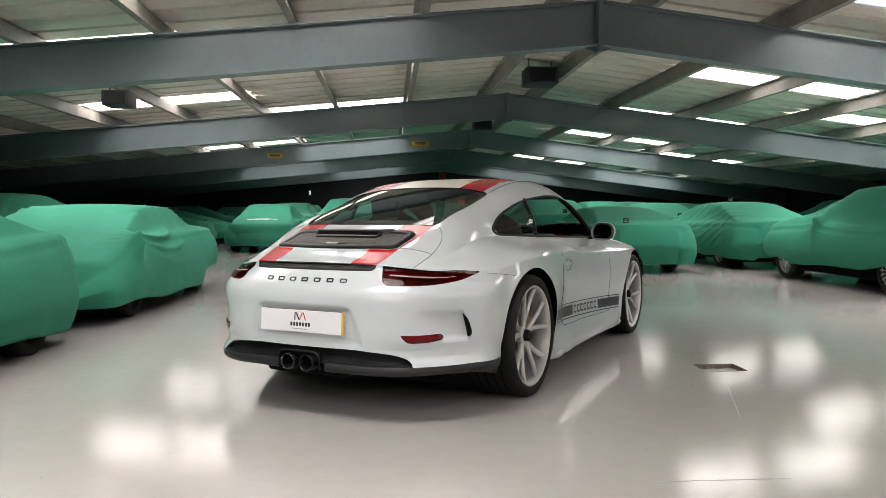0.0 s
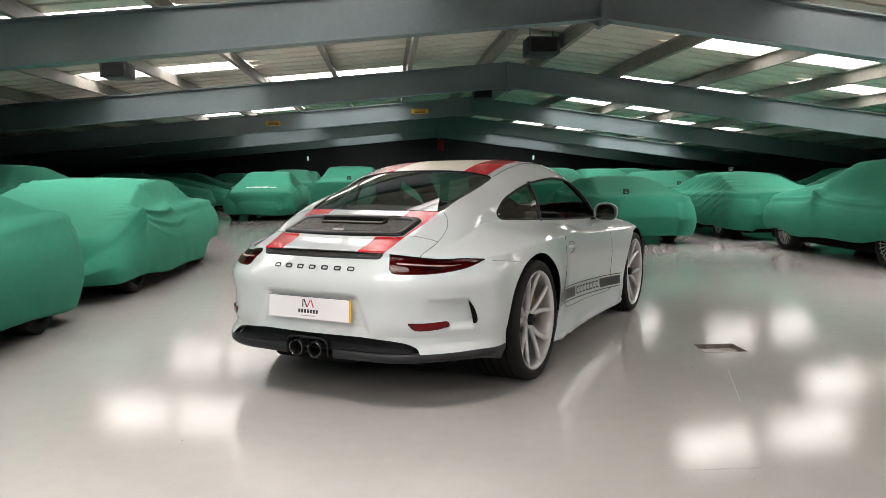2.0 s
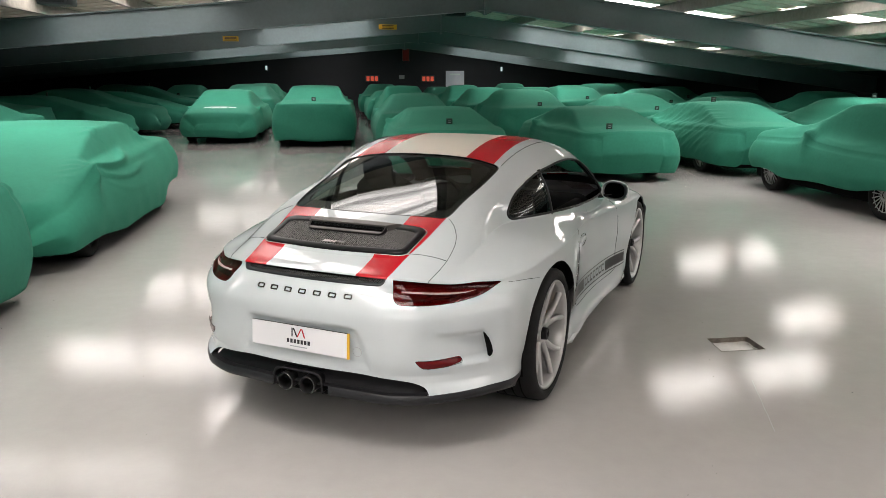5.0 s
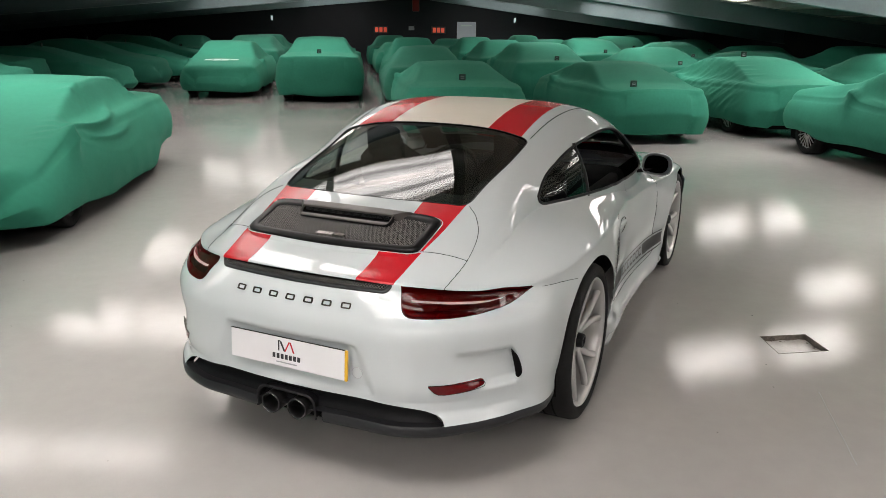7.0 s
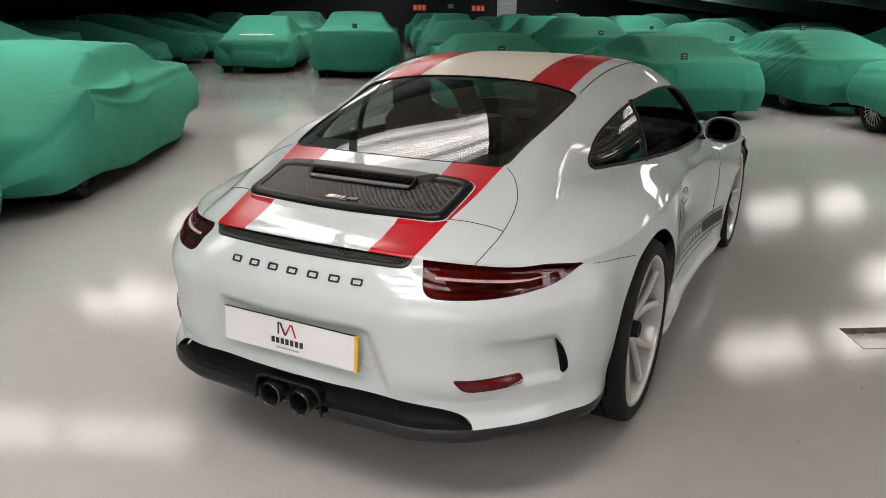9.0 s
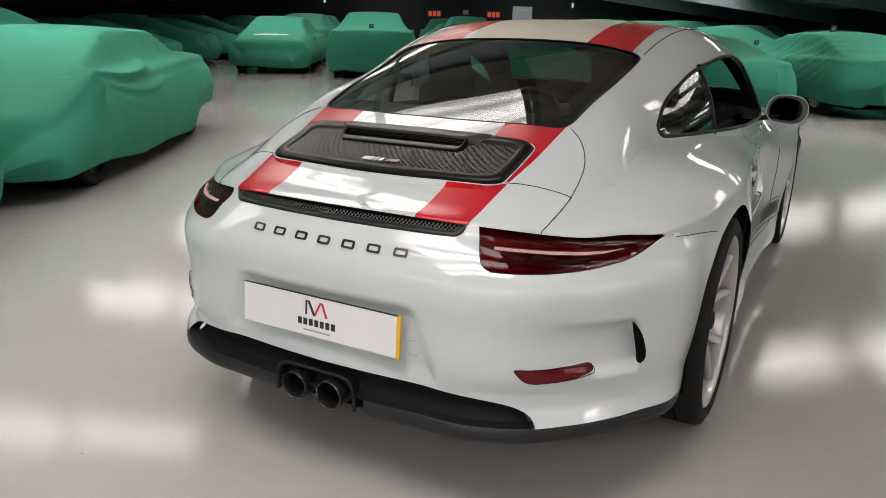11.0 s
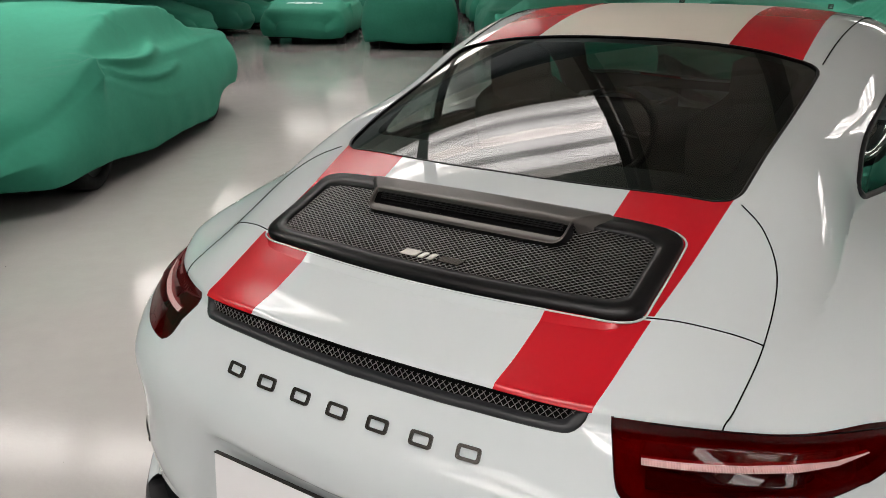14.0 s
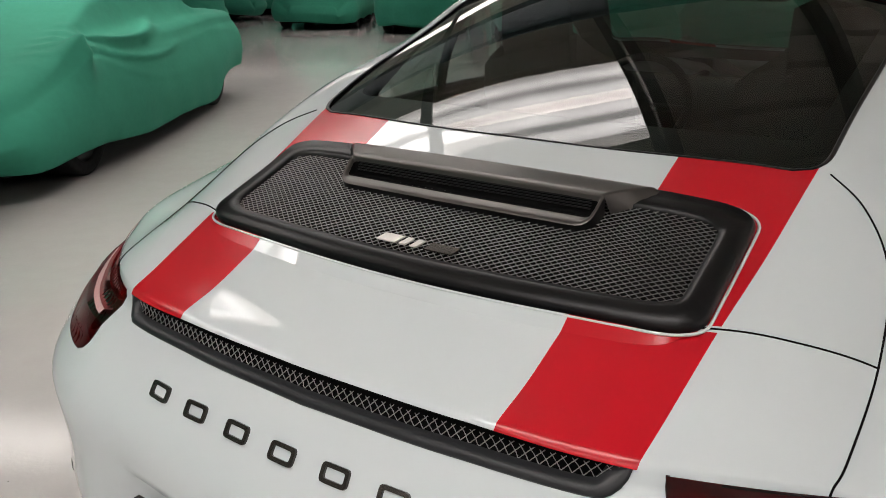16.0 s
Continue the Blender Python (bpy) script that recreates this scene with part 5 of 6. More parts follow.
# wheels: the outer face looks along +x
def make_wheel(r, w, name):
    wheel = empty(name)
    rim_r = .280
    o = w / 2
    prof = [(-o * .9, rim_r), (-o, rim_r + .018), (-o, r - .03), (-o * .93, r - .008), (-o * .8, r), (o * .8, r), (o * .93, r - .008), (o, r - .03), (o, rim_r + .018), (o * .9, rim_r)]
    vs, fs = lathe(prof, 72)
    tyre = mesh_object("tyre", vs, fs, M_RUBBER, wheel, "black low-profile tyre")
    for gx in (-.5, -.17, .17, .5):
        vs, fs = lathe([(o * gx - .004, r + .0004), (o * gx + .004, r + .0004), (o * gx + .004, r - .004), (o * gx - .004, r - .004)], 60)
        mesh_object("tread_groove", vs, fs, M_CAVITY, tyre)
    fx = o - .012
    vs, fs = lathe([(fx, rim_r + .006), (fx + .006, rim_r + .002), (fx, rim_r - .008), (fx - .02, rim_r - .016), (-o * .85, rim_r - .02), (-o * .9, rim_r + .002)], 72)
    rim = mesh_object("rim", vs, fs, M_RIM, wheel, "silver centre-lock rim")
    for k in range(5):
        for s in (-1, 1):
            vs, fs = [], []
            a0, a1 = 2 * math.pi * k / 5 + s * .10, 2 * math.pi * k / 5 + s * .30
            m = 9
            for i in range(m):
                t = i / (m - 1)
                rr = .045 + (rim_r - .012 - .045) * t
                an = a0 + (a1 - a0) * t ** 1.2
                wd = .019 - .006 * t + .010 * max(0, t - .8) * 2
                px = fx - .055 + .040 * t ** 1.6 + .006 * math.sin(t * math.pi)
                er = Vector((0, math.cos(an), math.sin(an)))
                et = Vector((0, -math.sin(an), math.cos(an)))
                for dw, dx in ((-1, -.02), (-.92, 0), (-.35, .006), (.35, .006), (.92, 0), (1, -.02)):
                    vs.append(Vector((px + dx, 0, 0)) + er * rr + et * (wd * dw))
            for i in range(m - 1):
                for j in range(5):
                    a = i * 6 + j
                    fs.append((a, a + 1, a + 7, a + 6))
                fs.append((i * 6, i * 6 + 6, i * 6 + 11, i * 6 + 5))
            mesh_object("spoke", vs, fs, M_RIM, rim)
    vs, fs = lathe([(fx - .09, .062), (fx - .055, .06), (fx - .045, .05), (fx - .045, .036)], 40, closed=False)
    mesh_object("hub", vs, fs, M_RIM, rim)
    vs, fs = lathe([(fx - .06, .034), (fx - .022, .031), (fx - .018, .027), (fx - .018, .017), (fx - .03, .015), (fx - .03, .0005)], 32, closed=False)
    mesh_object("centre_lock", vs, fs, M_BLACKPL, rim, "black centre-lock nut")
    vs, fs = lathe([(fx - .13, .19), (fx - .10, .19), (fx - .10, .09), (fx - .13, .09)], 48)
    mesh_object("brake_disc", vs, fs, M_DISC, wheel, "grey brake disc")
    vs, fs = [], []
    for x in (fx - .155, fx - .082):
        for k in range(9):
            an = math.pi + (-.55 + 1.1 * k / 8)
            for rr in (.115, .205):
                vs.append((x, -rr * math.cos(an), rr * math.sin(an)))
    for k in range(8):
        a = k * 2
        fs += [(a, a + 1, a + 3, a + 2), (a + 18, a + 20, a + 21, a + 19), (a + 1, a + 19, a + 21, a + 3), (a, a + 2, a + 20, a + 18)]
    fs += [(0, 18, 19, 1), (16, 17, 35, 34)]
    mesh_object("brake_caliper", vs, fs, M_CALIPER, wheel, "yellow brake caliper")
    # added black disc that stands in for the shade inside the wheel
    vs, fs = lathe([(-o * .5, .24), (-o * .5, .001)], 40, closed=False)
    mesh_object("wheel_shade_disc", vs, fs, M_CAVITY, wheel)
    wheel.parent = car
    return wheel


for nm, wy, wz, wr_, ww in WHEELS:
    wheel = make_wheel(wr_, ww, "wheel")
    x = (.905 if nm == "rear" else .885) - ww / 2
    wheel.matrix_basis = pose(x, wy, wz, 20 if nm == "rear" else 52)
    copy_thing(wheel, pose(-x, wy, wz, 30, 0, 180))

# side sills
for sg in (1, -1):
    pts = [(sg * (.835 + .03 * smoothstep(.9, .5, y_) + .015 * smoothstep(1.7, 2.0, y_) - .06 * smoothstep(.50, .38, y_)), y_, .155) for y_ in np.linspace(.37, 2.06, 24)]
    line([(float(a), float(b), c) for a, b, c in pts], .022, M_WHITE, car, "side_sill", closed=False, flat=1.4)


def flank_decal(name, y0, y1, z0, z1, sg, material, n=24):
    vs, fs = [], []
    for k in range(n + 1):
        y = y0 + (y1 - y0) * k / n
        for q in range(4):
            z = z0 + (z1 - z0) * q / 3 + (1.2 - y) * .05
            vs.append((sg * (flank_x(y, z) + .0022), y, z))
    for k in range(n):
        for q in range(3):
            a = k * 4 + q
            fs.append((a, a + 1, a + 5, a + 4))
    mesh_object(name, vs, fs, material, door_r if sg > 0 else door_l, "dark grey side stripe decal")


for sg in (1, -1):
    for z0, z1 in ((.415, .422), (.318, .325)):
        flank_decal("side_decal", .41, 2.0, z0, z1, sg, M_DECAL, 40)
    flank_decal("side_decal", .41, .90, .336, .404, sg, M_DECAL)
    flank_decal("side_decal", 1.53, 2.0, .336, .404, sg, M_DECAL)
    for k in range(7):     # the name as plain bars
        y = .935 + k * .083
        flank_decal("side_decal", y, y + .062, .385, .397, sg, M_DECAL, 3)
        flank_decal("side_decal", y, y + .062, .343, .355, sg, M_DECAL, 3)
        flank_decal("side_decal", y, y + .014, .355, .385, sg, M_DECAL, 2)
    # door handle with its cup
    bm = bmesh.new()
    hx = flank_x(.73, .70)
    box(hx - .01, hx + .012, .67, .80, .688, .716, .009, 3, bm)
    h_ = part("door_handle", bm, M_WHITE, door_r if sg > 0 else door_l, "white door handle")
    if sg < 0:
        h_.matrix_basis = Matrix.Diagonal((-1, 1, 1, 1))
    cup = [(sg * (hx + .0015), .735 + .075 * math.cos(t), .70 + .038 * math.sin(t)) for t in np.linspace(0, 2 * math.pi, 41)[:-1]]
    line(cup, .0016, M_GAP, door_r if sg > 0 else door_l, "handle_cup")


# door mirrors
def make_mirror(sg):
    vs, fs = [], []
    n, m = 28, 12
    for i in range(m + 1):
        t = i / m                     # from the rear face forwards
        sc = math.sqrt(max(1 - t ** 2.2, 0.0005))
        for k in range(n):
            an = 2 * math.pi * k / n
            cx, cz = math.cos(an), math.sin(an)
            ex = abs(cx) ** .75 * (1 if cx > 0 else -1)
            ez = abs(cz) ** .8 * (1 if cz > 0 else -1)
            x = .885 + ex * .088 * sc + .006 * ez
            z = .893 + ez * (.068 if ez > 0 else .058) * sc - .004 * ex
            vs.append((sg * x, 1.46 + .11 * t - .015 * ex, z))
    for i in range(m):
        for k in range(n):
            k2 = (k + 1) % n
            fs.append((i * n + k, i * n + k2, (i + 1) * n + k2, (i + 1) * n + k))
    shell = mesh_object("mirror", vs, fs, M_WHITE, door_r if sg > 0 else door_l, "white door mirror")
    mod = shell.modifiers.new("thickness", "SOLIDIFY")
    mod.thickness = .005
    c = np.mean(np.array(vs[:n]), 0)
    gv = [tuple(c + (np.array(v) - c) * .80 + np.array((-sg * .006, .014 + .10 * (v[2] - c[2]), 0))) for v in vs[:n]]
    mesh_object("mirror_glass", gv + [tuple(c + np.array((0, .014, 0)))], [(k, (k + 1) % n, n) for k in range(n)], M_MIRROR, shell, "mirror glass")
    line([(sg * .76, 1.50, .845), (sg * .80, 1.49, .853), (sg * .86, 1.49, .87)], .018, M_BLACKPL, shell, "mirror_foot", closed=False, flat=.7)


for sg in (1, -1):
    make_mirror(sg)

# ---- cabin ----
cabin = empty("cabin")
cabin.parent = car
part("cabin_floor", box(-.66, .66, -.1, 1.95, .22, .30, .02), M_CABIN, cabin)
part("rear_shelf", box(-.55, .55, -.28, .28, .40, .80, .08, 4), M_CABIN, cabin)
part("dashboard", box(-.66, .66, 1.42, 1.78, .50, .83, .09, 4), M_CABIN, cabin)
part("centre_console", box(-.11, .11, .55, 1.5, .28, .52, .03, 3), M_CABIN, cabin)
for sg in (1, -1):
    part("door_card", box(sg * .675 - .02, sg * .675 + .02, .62, 1.60, .3, .77, .015), M_CABIN, cabin)
    part("door_sill", box(sg * .645 - .03, sg * .645 + .03, .62, 1.42, .76, .84, .02, 3), M_CABIN, cabin)
    part("grab_handle", box(sg * .672 - .012, sg * .672 + .012, .85, 1.25, .66, .69, .01), M_INKGREY, cabin)
    post = SKIN_V[np.unique(SKIN_Q[LABEL == 999])]
    post = post[(post[:, 0] * sg > 0) & (post[:, 1] < .55)]
    post = post[np.argsort(post[:, 2])]
    line([(x_ - sg * .012, .515, z_) for x_, z_ in zip(np.interp(np.linspace(.88, 1.13, 9), post[:, 2], post[:, 0]), np.linspace(.88, 1.13, 9))], .014, M_BLACKPL, cabin, "window_post", closed=False)
    part("quarter_trim", box(sg * .58 - .03, sg * .58 + .03, -.15, .5, .4, .86, .03), M_CABIN, cabin)


def make_seat(x):
    seat = empty("seat")
    seat.parent = cabin
    part("cushion", box(-.24, .24, .62, 1.12, .34, .48, .06, 4), M_SEATCLOTH, seat)
    bm = bmesh.new()
    vs = bmesh.ops.create_grid(bm, x_segments=14, y_segments=20, size=.5)["verts"]
    for v in vs:
        a, b = v.co.x * 2, v.co.y + .5              # across, up
        w = .26 * (1 - .10 * smoothstep(.0, .25, b)) * (1 - .58 * smoothstep(.68, .86, b)) 
        w = float(w)
        zc = .46 + .72 * b
        v.co = (a * w, .62 - .20 * b - .10 * a * a * float(smoothstep(.95, .6, b)) * -1, zc - .03 * a * a * (b > .9))
    bmesh.ops.solidify(bm, geom=bm.faces[:], thickness=.075)
    bmesh.ops.recalc_face_normals(bm, faces=bm.faces)
    part("backrest", bm, M_SEATCLOTH, seat, "black bucket seat back")
    seat.matrix_basis = pose(x, 0, 0)
    return seat


make_seat(.36)
make_seat(-.36)
wheel_c = Vector((-.36, 1.30, .76))
rot = Euler((radians(68), 0, 0)).to_matrix()
pts = [wheel_c + rot @ Vector((.18 * math.cos(t), .18 * math.sin(t), 0)) for t in np.linspace(0, 2 * math.pi, 41)[:-1]]
sw = line(pts, .016, M_CABIN, cabin, "steering_wheel", label="black steering wheel")
for an in (0, math.pi, -math.pi / 2):
    line([wheel_c, wheel_c + rot @ Vector((.17 * math.cos(an), .17 * math.sin(an), 0))], .014, M_CABIN, sw, "wheel_spoke", closed=False)
vs, fs = lathe([(-.02, .05), (.02, .045), (.025, .001)], 24, closed=False, axis="Z")
hubm = mesh_object("wheel_hub", [wheel_c + rot @ Vector(p) for p in vs], fs, M_CABIN, sw)
part("rear_view_mirror", box(-.11, .11, 1.27, 1.29, 1.13, 1.18, .015, 3), M_CABIN, cabin, "interior mirror")

# ---- cars under cloth covers ----
def taut(y, z, tau):
    """Height line partly pulled up to its concave hull, as cloth under tension is."""
    hull = []
    for p in zip(y, z):
        while len(hull) > 1 and (hull[-1][0] - hull[-2][0]) * (p[1] - hull[-2][1]) >= (hull[-1][1] - hull[-2][1]) * (p[0] - hull[-2][0]):
            hull.pop()
        hull.append(p)
    h = np.interp(y, [p[0] for p in hull], [p[1] for p in hull])
    return z + (h - z) * tau


def blur(z, n, axis):
    for _ in range(n):
        pad = np.concatenate([np.take(z, [0], axis), z, np.take(z, [-1], axis)], axis)
        m = pad.shape[axis]
        z = (np.take(pad, range(m - 2), axis) + 2 * z + np.take(pad, range(2, m), axis)) / 4
    return z


def round_off(d, r):
    """Drop of a rounded edge of radius r, at the distance d from the outline."""
    q = np.clip(r - d, 0, r)
    return r - np.sqrt(np.maximum(r * r - q * q, 0))


def make_cover(name, label, L, W, H, nose, tail, cab, hem=.17, seed=0, fine=1.0, mirror=None, cloth=0, square_tail=False, cab_w=.66, group="covered cars", wheel_r=.31, wheelbase=None, silver=False, tagged_end=None, print_at=None, lowend=0.0, pull=.45, knob=.09, fan=0.0, drape=0.0, gather=0.0, nose_r=.20, arch_lift=.04, dip=.05, tuck=.16, tail_lift=0.0):
    """A car under a stretched cloth: nose at +y. cab: y of the screen's foot, roof front, roof end, rear foot; nose/tail: height of the ends' decks."""
    rnd = random.Random(seed)
    root = empty(name)
    ny, nx = int(96 * fine), int(52 * fine)
    hw = W / 2 - .05
    ys = np.linspace(-1, 1, ny + 1)
    ys = np.sin(ys * math.pi / 2) * .5 + ys * .5
    xs = np.linspace(-1, 1, nx + 1)
    xs = np.sin(xs * math.pi / 2) * .7 + xs * .3
    y = ys * L / 2
    tail_r, plan_t, plan_n = (.03, .34, .34) if square_tail else (.14, .30, .34)
    wy = hw * (1 - np.where(ys > 0, .09, .05) * np.abs(ys) ** 3)
    wy = wy - np.where(ys > 0, round_off(L / 2 - y, plan_n), round_off(L / 2 + y, plan_t)) * .9
    bow = np.where(ys > 0, .14, .04 if square_tail else .10)
    X = xs[:, None] * wy[None]
    Y = y[None] - np.sign(ys)[None] * bow[None] * (xs[:, None] ** 2) * np.abs(ys[None]) ** 3
    y_mid = (cab[1] + cab[2]) / 2
    zt = np.interp(y, [-L / 2, cab[3], cab[2], y_mid, cab[1], cab[0], L / 2 - .3, L / 2], [tail - .01, tail + .03, H - .03, H, H - .025, nose + .04, nose + .03 - dip, nose - .02 - dip])
    zt = blur(np.where(y > y_mid, taut(y, zt, pull), taut(y, zt, pull * .35)), max(1, int(3 * fine)), 0)
    zs = np.interp(y, [-L / 2, cab[3], y_mid, cab[0], L / 2 - .3, L / 2], [tail - .03, tail - .01, .5 * (tail + nose) - .04, nose - .01, nose - .02 - dip, nose - .07 - dip])
    zs = blur(zs, max(2, int(8 * fine)), 0)
    zt = np.maximum(zt, zs + .015)
    wt = blur(np.interp(y, [-L / 2, cab[3], cab[2], cab[1], cab[0], L / 2], [.86, .84, cab_w, cab_w, .82, .84]), max(1, int(3 * fine)), 0)
    ax = np.abs(xs)[:, None]
    f = np.clip((ax - wt) / (.95 - wt), 0, 1)
    Z = np.where(ax <= wt, zt - .025 * (ax / wt) ** 2, (zt - .025) + (zs - zt + .025) * f - .30 * np.maximum(zt - zs, 0) * np.sin(math.pi * f ** .8) * (y < cab[0] - .2))
    Z = blur(blur(Z, max(1, int(1.3 * fine)), 0), max(1, int(2 * fine)), 1)
    Z = Z - round_off(wy[None] - np.abs(X), .09) - np.where(ys > 0, round_off(L / 2 - y, nose_r), round_off(L / 2 + y, tail_r))[None]
    V = [np.stack([X, Y, Z], -1).reshape(-1, 3)]
    idx = np.arange((nx + 1) * (ny + 1)).reshape(nx + 1, ny + 1)
    Q = [np.stack([idx[:-1, :-1], idx[1:, :-1], idx[1:, 1:], idx[:-1, 1:]], -1).reshape(-1, 4)]
    ring = np.concatenate([idx[:-1, 0], idx[-1, :-1], idx[1:, -1][::-1], idx[0, 1:][::-1]])
    R = V[0][ring]
    T = np.roll(R, -1, 0)[:, :2] - np.roll(R, 1, 0)[:, :2]
    T /= np.maximum(np.linalg.norm(T, axis=1), 1e-9)[:, None]
    N = np.stack([T[:, 1], -T[:, 0]], 1)
    for _ in range(5):
        N = (np.roll(N, 1, 0) + 2 * N + np.roll(N, -1, 0)) / 4
        N /= np.linalg.norm(N, axis=1)[:, None]
    arc = np.cumsum(np.linalg.norm(np.roll(R, -1, 0) - R, axis=1))
    ph1, ph2, ph3 = (rnd.uniform(0, 6) for _ in range(3))
    nr = max(5, int(16 * fine))
    ids, base = ring, len(V[0])
    wb = wheelbase or L * .575
    arches = np.exp(-((np.abs(R[:, 1] - 0.0) - wb / 2) / .30) ** 2)
    hemz = hem + .03 * np.sin(arc * 1.3 + ph1) + .015 * np.sin(arc * 4.1 + ph2) + arch_lift * arches * (np.abs(R[:, 0]) > hw * .75) + lowend * smoothstep(L * .25, L * .5, R[:, 1]) + tail_lift * smoothstep(-L * .20, -L * .33, R[:, 1])
    for k in range(1, nr + 1):
        t = k / nr
        z = R[:, 2] + (hemz - R[:, 2]) * t
        at_end = smoothstep(.35, .9, np.abs(N[:, 1]))
        belly = math.sin(t ** .75 * math.pi * .72)
        out = at_end * (.08 * belly - .20 * max(0, t - .5)) + (1 - at_end) * (.095 * belly - tuck * max(0, t - .62) ** 1.3)
        fold = (.007 * np.sin(arc * 7 + ph1 + 3 * t) + .005 * np.sin(arc * 15 + ph3 - 4 * t)) * max(0, t - .35) + .008 * np.sin(arc * 2.2 + ph2) * t
        if mirror is not None:   # the knob pulls the flank below it outwards
            fold = fold + np.where(np.abs(R[:, 0]) > hw * .8, .05 * np.exp(-np.abs(R[:, 1] - mirror) / .13 - t * 4.5), 0)
        xy = R[:, :2] + N * (out + fold)[:, None]
        V.append(np.concatenate([xy, z[:, None]], 1))
        nid = base + np.arange(len(ring))
        base += len(ring)
        Q.append(np.stack([ids, nid, np.roll(nid, -1), np.roll(ids, -1)], -1))
        ids = nid
    V, Q = np.concatenate(V), np.concatenate(Q)
    # wrinkles, along the normals: soft waves everywhere; folds fanning back from the mirror; slack drapes; gathers at the corners
    nrm = np.zeros_like(V)
    fn = np.cross(V[Q[:, 2]] - V[Q[:, 0]], V[Q[:, 3]] - V[Q[:, 1]])
    for k in range(4):
        np.add.at(nrm, Q[:, k], fn)
    nrm /= np.maximum(np.linalg.norm(nrm, axis=1), 1e-12)[:, None]
    x_, y_, z_ = V.T
    wr = np.zeros(len(V))
    for _ in range(7):
        d = Vector((rnd.uniform(-1, 1), rnd.uniform(-1, 1), rnd.uniform(-1, 1))).normalized()
        fr, ph_ = rnd.uniform(2.0, 7.0), rnd.uniform(0, 6.28)
        wr += np.sin((x_ * d.x + y_ * d.y + z_ * d.z) * fr + ph_) * (.012 / fr)
    crease = lambda q: np.exp(2.2 * (np.sin(q) - 1)) - .3
    if mirror is not None:
        zk = nose + .04
        s_ = mirror - y_
        sag = .13 * np.sin(np.clip(s_ / 1.7, 0, 1) * math.pi)
        q = (z_ - zk + sag) / (.05 + .16 * np.clip(s_ / 1.7, 0, 1))
        side = np.where(x_ > 0, 1.0, .8) * smoothstep(hw * .70, hw * .88, np.abs(x_))
        wr += (.004 + fan) * crease(q * 6.2 + .6 * np.sin(s_ * 3 + ph1)) * smoothstep(.12, .42, s_) * (1 - smoothstep(1.3, 1.8, s_)) * np.exp(-(q / 1.25) ** 2) * side
        for yy in (cab[1], cab[2]):   # short pinches at the corners of the roof
            g = np.exp(-((np.abs(x_) - hw * cab_w) / .10) ** 2 - ((y_ - yy) / .22) ** 2)
            wr += (.003 + fan * .55) * g * crease((y_ * .8 + z_ * 1.3 + np.abs(x_) * .5) * 48 + ph2)
        g = np.exp(-((np.abs(x_) - hw * .84) / .11) ** 2 - ((y_ - mirror + .12) / .28) ** 2)
        wr += (.003 + fan * .4) * g * crease((y_ * 1.2 + np.abs(x_) * .4) * 40 + ph3)
    if drape:
        g = smoothstep(.25, .75, -x_ / hw) * smoothstep(-L * .44, -L * .30, y_) * (1 - smoothstep(L * .08, L * .30, y_)) * smoothstep(.25, .5, z_)
        wr += drape * g * (crease((z_ * 1.25 + y_ * .62 + .05 * np.sin(y_ * 5)) * 26 + ph1) + .6 * crease((z_ * 1.0 + y_ * .9) * 37 + ph2))
    if gather:
        for sg in (-1, 1):
            g = np.exp(-((x_ - sg * hw * .86) / .22) ** 2 - ((y_ + L / 2 - .10) / .22) ** 2 - ((z_ - tail + .08) / .16) ** 2)
            an = np.arctan2(x_ - sg * hw * .45, y_ + L / 2 - .45)
            wr += gather * g * crease(an * 26 + ph2)
    V = V + nrm * wr[:, None]
    if mirror is not None:   # the mirrors push the cloth up and out into knobs, from which it falls away like a tent
        top = V[:(nx + 1) * (ny + 1)]
        for sg in (-1, 1):
            j = np.argmin((top[:, 0] - sg * (hw - .05)) ** 2 + (top[:, 1] - mirror) ** 2)
            e = V - (top[j] + np.array((sg * .03, 0, -.01)))
            along = e[:, 1] / np.where(e[:, 1] > 0, .34, .16)
            tent = np.exp(-1.8 * np.sqrt(along ** 2 + (e[:, 0] / .20) ** 2 + (e[:, 2] / .24) ** 2))
            cap = 1 / (1 + ((e[:, 0] / .085) ** 2 + (e[:, 1] / np.where(e[:, 1] > 0, .09, .06)) ** 2 + (e[:, 2] / .09) ** 2) ** 2)
            V = V + (knob * (.55 * tent + .6 * cap))[:, None] * np.array((sg * .6, 0, .9))
    cover = mesh_object("cover", V, Q, M_COVERS[cloth], root, "stretched green cloth cover")
    sol = cover.modifiers.new("thickness", "SOLIDIFY")
    sol.thickness = .004
